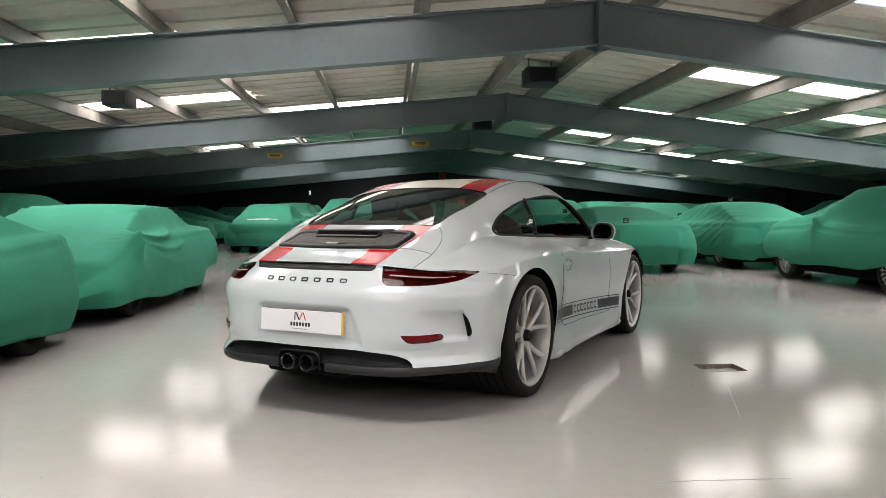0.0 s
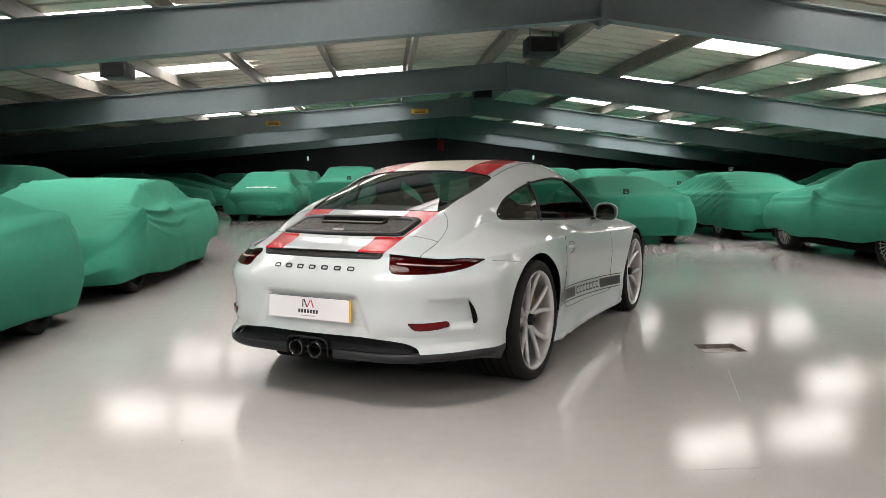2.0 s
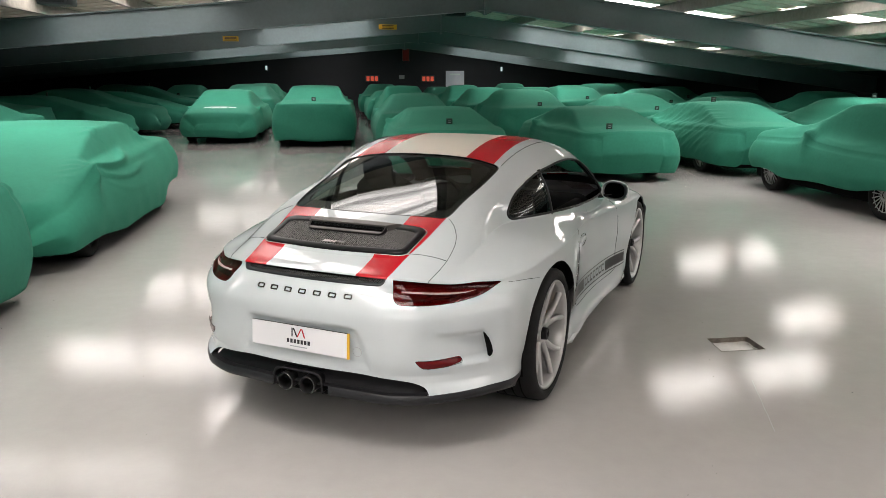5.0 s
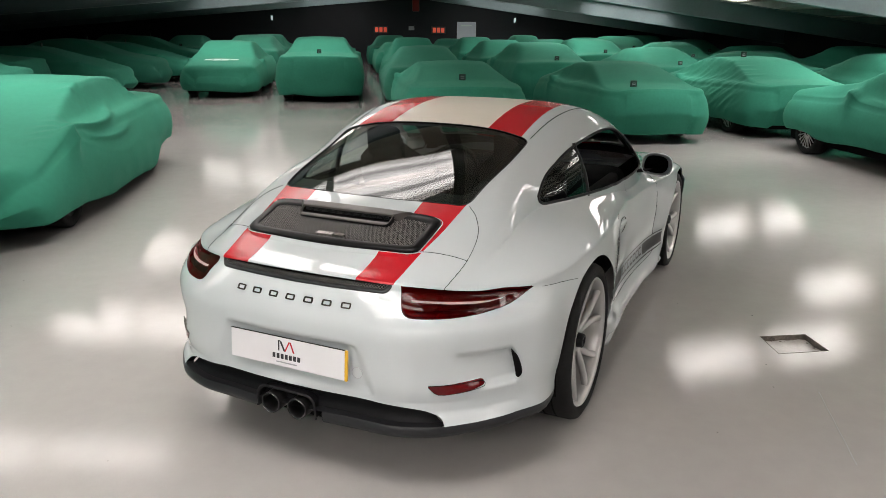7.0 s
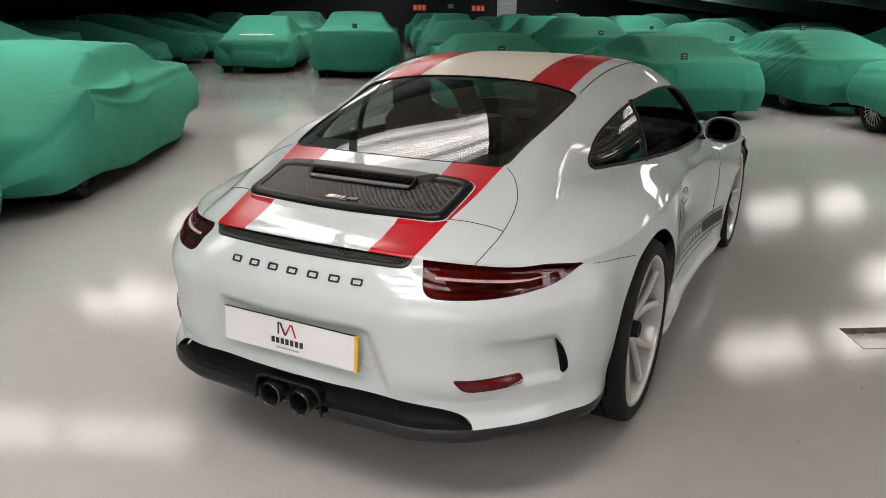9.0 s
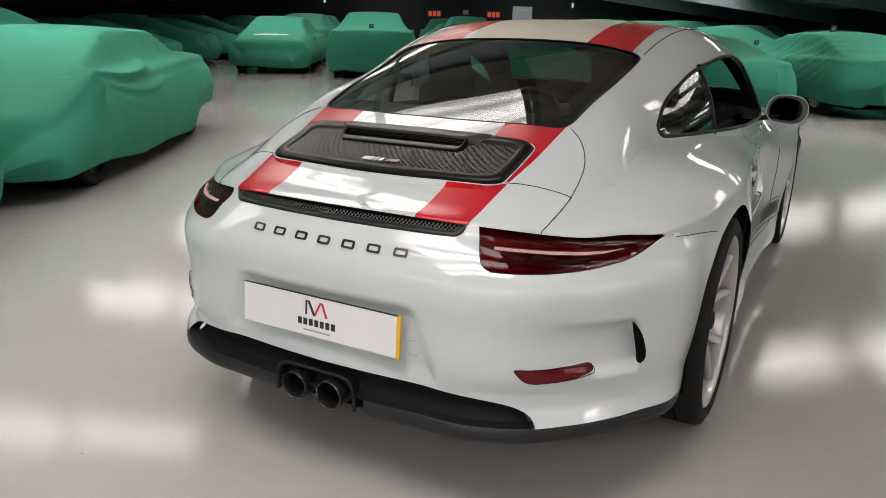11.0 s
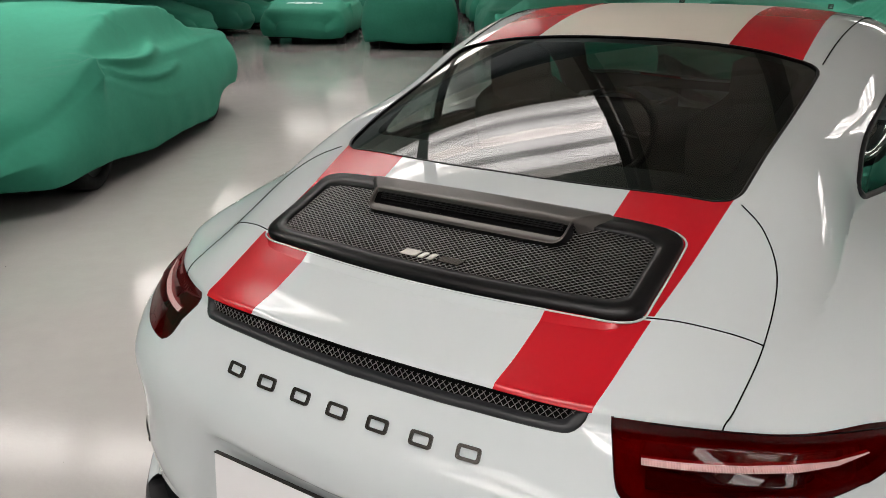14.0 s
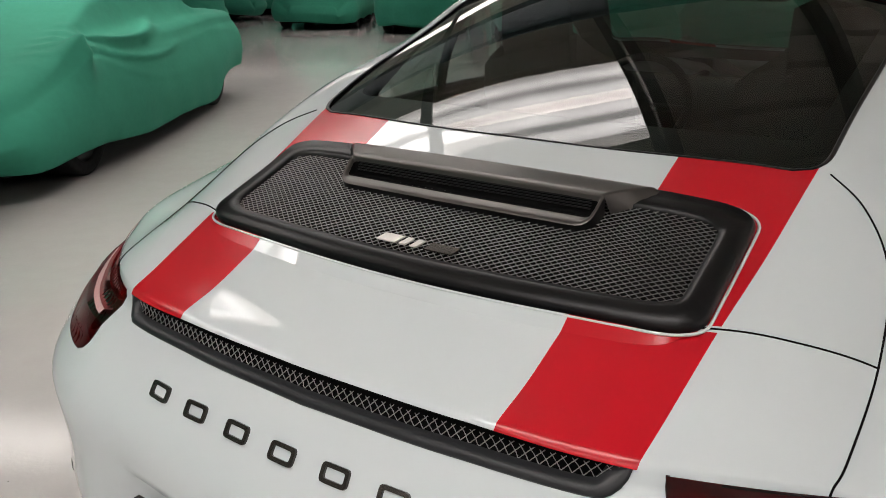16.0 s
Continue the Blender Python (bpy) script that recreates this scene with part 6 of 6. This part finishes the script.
    # wheels and dark underside
    for sx in (-1, 1):
        for sy in (-1, 1):
            x0 = sx * (hw - .15)
            vs, fs = lathe([(-.10, wheel_r * .72), (-.10, wheel_r - .02), (-.085, wheel_r), (.085, wheel_r), (.10, wheel_r - .02), (.10, wheel_r * .72)], 28)
            ty = mesh_object("tyre", [(a + x0, b + sy * wb / 2, c + wheel_r) for a, b, c in vs], fs, M_RUBBER, root)
            vs, fs = lathe([(sx * .085, wheel_r * .75), (sx * .06, wheel_r * .68), (sx * .07, wheel_r * .2), (sx * .09, .001)], 24, closed=False)
            rim = mesh_object("rim", [(a + x0, b + sy * wb / 2, c + wheel_r) for a, b, c in vs], fs, M_RIM if silver else M_DARKMETAL, ty)
            if silver:
                for k in range(20):
                    an = 2 * math.pi * k / 20
                    line([(x0 + sx * .095, sy * wb / 2 + wheel_r * q * math.cos(an), wheel_r + wheel_r * q * math.sin(an)) for q in (.15, .70)], .007, M_RIM, ty, "spoke", closed=False)
                # black disc over the dish, darkening the spoke gaps as shade would
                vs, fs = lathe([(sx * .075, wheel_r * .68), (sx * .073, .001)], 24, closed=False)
                mesh_object("wheel_shade_disc", [(a + x0, b + sy * wb / 2, c + wheel_r) for a, b, c in vs], fs, M_CAVITY, ty)
    part("underbody", box(-hw * .82, hw * .82, -L * .46, L * .44, .14, .34, .05), M_CAVITY, root)
    # number tag on the cloth
    def surf(x, yv):
        d = (V[:len(idx.ravel()), 0] - x) ** 2 + (V[:len(idx.ravel()), 1] - yv) ** 2
        j = int(d.argmin())
        return Vector(V[j])
    if tagged_end is not None:
        p = surf(*tagged_end[:2])
        bm = box(-.05, .05, -.012, .004, 0, .10, .006, 2)
        tg = part("number_tag", bm, M_TAG, root, "small dark number tag")
        tg.matrix_basis = Matrix.Translation(p + Vector((0, 0, -.01))) @ pose(0, 0, 0, tagged_end[2], 0, 0)
        for k in (-1, 1):
            part("tag_print", box(-.026, .026, -.0135, -.012, .05 + k * .012 - .004, .05 + k * .012 + .004), M_INKGREY, tg, smooth=False)
    if print_at is not None:
        px_, py_, wx_, wy_ = print_at
        for k, (a0, a1, b0, b1) in enumerate(((-.5, -.27, -.28, .12), (-.23, -.02, -.28, .12), (.02, .23, -.28, .12), (.27, .5, -.28, .12), (-.34, .4, -.5, -.4), (-.22, .05, .2, .34), (.1, .26, .2, .34))):
            vs, fs = [], []
            for i in range(7):
                for j in range(3):
                    q = surf(px_ + wx_ * (a0 + (a1 - a0) * i / 6), py_ + wy_ * (b0 + (b1 - b0) * j / 2))
                    x_, y_ = px_ + wx_ * (a0 + (a1 - a0) * i / 6), py_ + wy_ * (b0 + (b1 - b0) * j / 2)
                    vs.append((x_, y_, q.z + .007))
            for i in range(6):
                for j in range(2):
                    a = i * 3 + j
                    fs.append((a, a + 3, a + 4, a + 1))
            mesh_object("print", vs, fs, M_COVERPRINT, root, "white printed bars")
    tagged(root, label, "covered car", group)
    return root


def place(ob, u, v, turn=0.0):
    hall_thing(ob, u, v, 0, turn)
    return ob


SUPER = dict(L=4.55, W=1.95, H=1.17, nose=.84, tail=.86, cab=(1.2, .28, -.95, -1.25), mirror=1.36, cab_w=.70, pull=.45, dip=.20, tuck=.05)
GT = dict(L=4.6, W=1.92, H=1.29, nose=.80, tail=.86, cab=(1.15, .30, -.75, -1.75), mirror=.72)
CLASSIC = dict(L=4.1, W=1.66, H=1.36, nose=.88, tail=.82, cab=(.40, -.15, -1.0, -1.8), mirror=.30, cab_w=.70, pull=.5)
SALOON = dict(L=4.7, W=1.88, H=1.38, nose=.91, tail=.96, cab=(1.05, .35, -.95, -1.7), mirror=.75, cab_w=.70)
TALL = dict(L=4.5, W=1.95, H=1.42, nose=.95, tail=1.04, cab=(1.1, .4, -.7, -1.45), mirror=.8, cab_w=.66, square_tail=True)

place(make_cover("covered_car", "car under a smooth green cloth cover beside the aisle", **{**GT, "H": 1.26, "L": 4.35, "tail": .90}, wheelbase=2.65, seed=3, fine=1.5, gather=.04, arch_lift=0, hem=.13), -3.56, -.22, 180)
place(make_cover("covered_car", "low sports car under a smooth green cloth cover with white print", **SUPER, seed=5, fine=1.7, fan=.045, knob=.16, arch_lift=0, hem=.15, tail_lift=.15, print_at=(.08, 1.60, .60, .34), wheelbase=2.65, cloth=2), -3.52, 4.45, 180)
place(make_cover("covered_car", "sports car under a green cloth cover with white print", **GT, seed=8, fine=.9, print_at=(0, 1.55, .8, .22), cloth=2), -3.45, 17.3, 180)
place(make_cover("covered_car", "tall car under a green cloth cover with a square back", **TALL, seed=9, fine=.9, tagged_end=(0, -1.75, 0)), -1.05, 16.2)
place(make_cover("covered_car", "car under a green cloth cover with a number tag", **{**GT, "W": 1.85, "H": 1.12}, square_tail=True, seed=11, fine=1.1, fan=.003, tagged_end=(.0, -1.75, 0)), 1.38, 9.75)
place(make_cover("covered_car", "coupe under a green cloth cover with a number tag", **{**GT, "W": 1.8, "H": 1.14, "tail": .83}, square_tail=True, seed=12, fine=1.3, fan=.006, tagged_end=(-.3, -2.05, 0)), 4.17, 9.6)
place(make_cover("covered_car", "coupe under a wrinkled green cloth cover, alloy wheel showing", **{**GT, "H": 1.2, "W": 1.85}, square_tail=True, seed=13, fine=1.6, drape=.014, silver=True, tagged_end=(-.2, -.4, 0), hem=.20), 6.78, 10.0)
place(make_cover("covered_car", "small classic car under a green cloth cover, spoked wheels showing", **CLASSIC, seed=14, fine=1.3, knob=.12, fan=.002, silver=True, hem=.29, wheelbase=2.44, wheel_r=.30, nose_r=.10), 6.72, 5.2)
# the further rows
rows_ = random.Random(21)
kinds = [GT, SUPER, SALOON, CLASSIC, GT]
for col, u in enumerate((1.35, 4.0, 6.9, 9.6, 12.2)):
    for row, v in enumerate((14.9, 19.9, 24.9, 29.9)):
        k = dict(kinds[(col * 2 + row * 3) % 5])
        k["H"] += rows_.uniform(-.05, .03)
        place(make_cover("covered_car", "car under a green cloth cover in a further row", **k, seed=30 + col * 5 + row, fine=.45, cloth=rows_.choice((0, 0, 1)),
                         tagged_end=(0, -k["L"] * .40, 0)), u + rows_.uniform(-.12, .12), v + rows_.uniform(-.3, .3))
for col, u in enumerate((9.5, 12.1)):
    for v in (4.4, 9.6):
        k = dict(kinds[col])
        place(make_cover("covered_car", "car under a green cloth cover beside the wall", **k, seed=60 + col, fine=.5, tagged_end=(0, -.5, 0)), u, v + col * .4)
for col, (u, vs_) in enumerate(((-3.5, (22.6, 28.0)), (-6.6, (28.4,)), (-9.3, (28.5,)), (-1.1, (21.4, 26.6)))):
    for v in vs_:
        k = dict(kinds[(col + int(v)) % 5])
        place(make_cover("covered_car", "car under a green cloth cover in a further row", **k, seed=80 + col * 3 + int(v), fine=.45, cloth=rows_.choice((0, 1)),
                         tagged_end=(0, -k["L"] * .40, 0)), u + rows_.uniform(-.1, .1), v)
# cars across the hall, noses to the aisle, the first with its square back to it
place(make_cover("covered_car", "tall car with a square back under a green cloth cover", **{**TALL, "tail": .98, "H": 1.2}, seed=90, fine=.6, tagged_end=(.3, -1.2, 0)), -9.0, 13.3, 90)
for k, (u, v, kind_) in enumerate(((-7.9, 16.0, SUPER), (-7.7, 18.7, GT), (-7.5, 21.5, SUPER), (-7.5, 24.4, GT), (-12.8, 15.6, GT), (-12.8, 18.6, SALOON), (-12.8, 21.6, GT))):
    place(make_cover("covered_car", "low car under a green cloth cover, nose to the aisle", **kind_, seed=91 + k, fine=.6, cloth=k % 2, tagged_end=(0, .3, 0)), u, v, -90)
place(make_cover("covered_car", "tall car under a green cloth cover beside a low sports car", **{**TALL, "H": 1.37}, seed=47, fine=.8, fan=.004), -6.0, 7.0, 180)
for u, v in ((-6.5, -1.2), (-9.2, 4.2), (-9.3, 8.9)):
    place(make_cover("covered_car", "car under a green cloth cover beside the wall", **GT, seed=int(u * 7 + v), fine=.5), u, v, 180)

# ---- small things of the hall ----
M_HATCHEDGE = mat("worn_hatch_edge", (0.15, 0.13, 0.11), rough=0.5, metal=0.2, var=0.7, scale=25, bump=0.4, bscale=60)
def hang_box(u, v, z, w, d, h, label):
    root = empty("unit_heater")
    part("casing", box(-w / 2, w / 2, -d / 2, d / 2, -h / 2, h / 2, .02, 2), M_DARKBOX, root)
    part("outlet_grille", box(-w * .4, w * .4, -d / 2 - .012, -d / 2 - .002, -h * .38, h * .38, .004, 1), M_BLACKPL, root)
    for s in (-1, 1):
        part("hanger", box(s * w * .35 - .008, s * w * .35 + .008, -.01, .01, h / 2, h / 2 + .22), M_STEEL, root, smooth=False)
    hall_thing(tagged(root, label, "heater", "unit heaters under the roof"), u, v, z)


hang_box(2.3, 7.0, 3.12, .5, .45, .26, "dark unit heater hung under the ridge")
hang_box(2.1, 12.7, 3.02, .42, .4, .24, "dark unit heater hung under the ridge")
hang_box(-3.55, 5.5, 2.53, .34, .35, .2, "dark unit heater hung under the roof slope")

for u0, u1, z0 in ((.56, 1.0, 2.78), (-3.18, -2.81, 2.47)):
    sign = part("beam_sign", box(-(u1 - u0) / 2, (u1 - u0) / 2, -.006, .006, -.06, .06, .003, 1), M_SIGNYEL, smooth=False)
    for k in (-1, 0, 1):
        part("sign_print", box(-.14, .14, -.008, -.006, k * .032 - .008, k * .032 + .008), M_INK, sign, smooth=False)
    hall_thing(tagged(sign, "small yellow warning sign on the roof beam", "sign", "yellow signs on the beams"), (u0 + u1) / 2, BEAM_V + 2 * BAY - .02, z0 + .04)

# far wall
FAR = V1 - .02
board = part("wall_board", box(-.45, .45, -.03, 0, -.55, .4, .01, 1), M_BOARD)
part("board_print", box(-.25, .25, -.034, -.03, .22, .27), M_COVERPRINT, board, smooth=False)
hall_thing(tagged(board, "pale grey cabinet on the dark far wall", "cabinet"), 5.0, FAR, 1.5)
for u in (.97, 3.67):
    lamp = empty("red_wall_lamp")
    part("housing", box(-.34, .34, -.06, 0, -.16, .16, .01, 1), M_DARKBOX, lamp)
    for k in (-1, 0, 1):
        part("red_panel", box(k * .2 - .07, k * .2 + .07, -.07, -.06, -.11, .11), M_REDLAMP, lamp, smooth=False)
    hall_thing(tagged(lamp, "dim red and white panel on the far wall", "lamp", "red panels on the far wall"), u, FAR, 1.52)
reel = part("fire_alarm_panel", box(-.16, .16, -.12, 0, -.3, .3, .03, 2), mat("fire_red", (.25, .01, .01), .4))
hall_thing(tagged(reel, "dark red fire equipment box on the far wall", "fire box"), 2.6, FAR, 2.65)
sw_ = part("wall_switch", box(-.13, .13, -.03, 0, -.09, .09, .006, 1), M_INKGREY)
hall_thing(tagged(sw_, "small grey switch box on the far wall", "switch"), 2.4, FAR, 1.6)
for u in (-4.0, 7.3):
    d_ = part("wall_light", box(-.04, .04, -.05, 0, -.1, .1, .01, 1), M_DOTLAMP)
    hall_thing(tagged(d_, "tiny pale light on the far wall", "lamp", "tiny lights on the far wall"), u, FAR, 2.0)

# floor hatch: a shallow pit with worn metal edges and a dented cover at its bottom
hatch = empty("floor_hatch")
for k in range(4):
    q0, q1 = order[k], order[(k + 1) % 4]
    d_ = (q1 - q0).normalized() * .006
    n_ = Vector((d_.y, -d_.x, 0)).normalized()
    vs = [q0 + n_ * .010 - d_ + Vector((0, 0, .0012)), q1 + n_ * .010 + d_ + Vector((0, 0, .0012)), q1 - n_ * .002 + Vector((0, 0, .0015)), q0 - n_ * .002 + Vector((0, 0, .0015)),
          q1 - n_ * .004 + Vector((0, 0, -.05)), q0 - n_ * .004 + Vector((0, 0, -.05))]
    mesh_object("hatch_edge", vs, [(3, 2, 4, 5)], M_HATCHEDGE, hatch, smooth=False)
c_ = sum(order, Vector()) / 4
vs, fs = [], []
for i in range(9):
    for j in range(9):
        a_, b_ = i / 8, j / 8
        q = (order[0] * (1 - a_) + order[1] * a_) * (1 - b_) + (order[3] * (1 - a_) + order[2] * a_) * b_
        vs.append(q + Vector((0, 0, -.030 + .003 * math.sin(i * 2.1) * math.sin(j * 1.7))))
for i in range(8):
    for j in range(8):
        k = i * 9 + j
        fs.append((k, k + 9, k + 10, k + 1))
mesh_object("hatch_cover", vs, fs, M_HATCH, hatch)
# flakes of paint and rust along the foot of the walls
chips = random.Random(17)
vs, fs = [], []
for k in range(34):
    e_ = chips.choice((1, 2, 2, 3, 3, 0))
    q = order[e_].lerp(order[(e_ + 1) % 4], chips.uniform(.06, .94)).lerp(c_, chips.uniform(.03, .22))
    o_, r_ = len(vs), chips.uniform(.002, .008)
    vs += [q + Vector((r_ * chips.uniform(.5, 1.5) * math.cos(1.257 * i), r_ * chips.uniform(.4, 1.0) * math.sin(1.257 * i), -.0265)) for i in range(5)] + [q + Vector((0, 0, -.0255 + r_ * .3))]
    fs += [(o_ + i, o_ + (i + 1) % 5, o_ + 5) for i in range(5)]
tagged(mesh_object("flake", vs, fs, M_HATCHEDGE, hatch, smooth=False), kind="stuff")
hall_thing(tagged(hatch, "shallow sunken hatch with worn metal edges in the grey floor", "floor hatch"))
# fine crack lines in the paint
for (x0, y0), (x1, y1) in (((1.858, 0.691), (1.990, 0.062)), ((1.81, -1.06), (2.266, -.789))):
    pts = [(x0 + (x1 - x0) * t + .004 * math.sin(t * 19) * .3, y0 + (y1 - y0) * t, .0006) for t in np.linspace(0, 1, 14)]
    tagged(line(pts, .0016, M_INKGREY, None, "floor_crack", closed=False, flat=.3), "hairline crack in the floor paint", "crack", kind="structure")

# small specks of grit on the floor paint
grit = random.Random(5)
vs, fs = [], []
for _ in range(60):
    x_, y_, r_ = grit.uniform(-3.2, 3.6), grit.uniform(-3.2, 3.5), grit.uniform(.0015, .005)
    if abs(x_) < 1.05 and y_ > -1.1:
        continue
    o_ = len(vs)
    m_ = grit.choice((5, 6, 7))
    vs += [(x_ + r_ * grit.uniform(.6, 1.6) * math.cos(2 * math.pi * i / m_), y_ + r_ * grit.uniform(.5, 1.2) * math.sin(2 * math.pi * i / m_), .0006) for i in range(m_)] + [(x_, y_, .0006 + r_ * .5)]
    fs += [(o_ + i, o_ + (i + 1) % m_, o_ + m_) for i in range(m_)]
tagged(mesh_object("grit", vs, fs, M_RUBBER, smooth=False), "scattered dark specks of grit on the floor paint", "grit", kind="stuff")
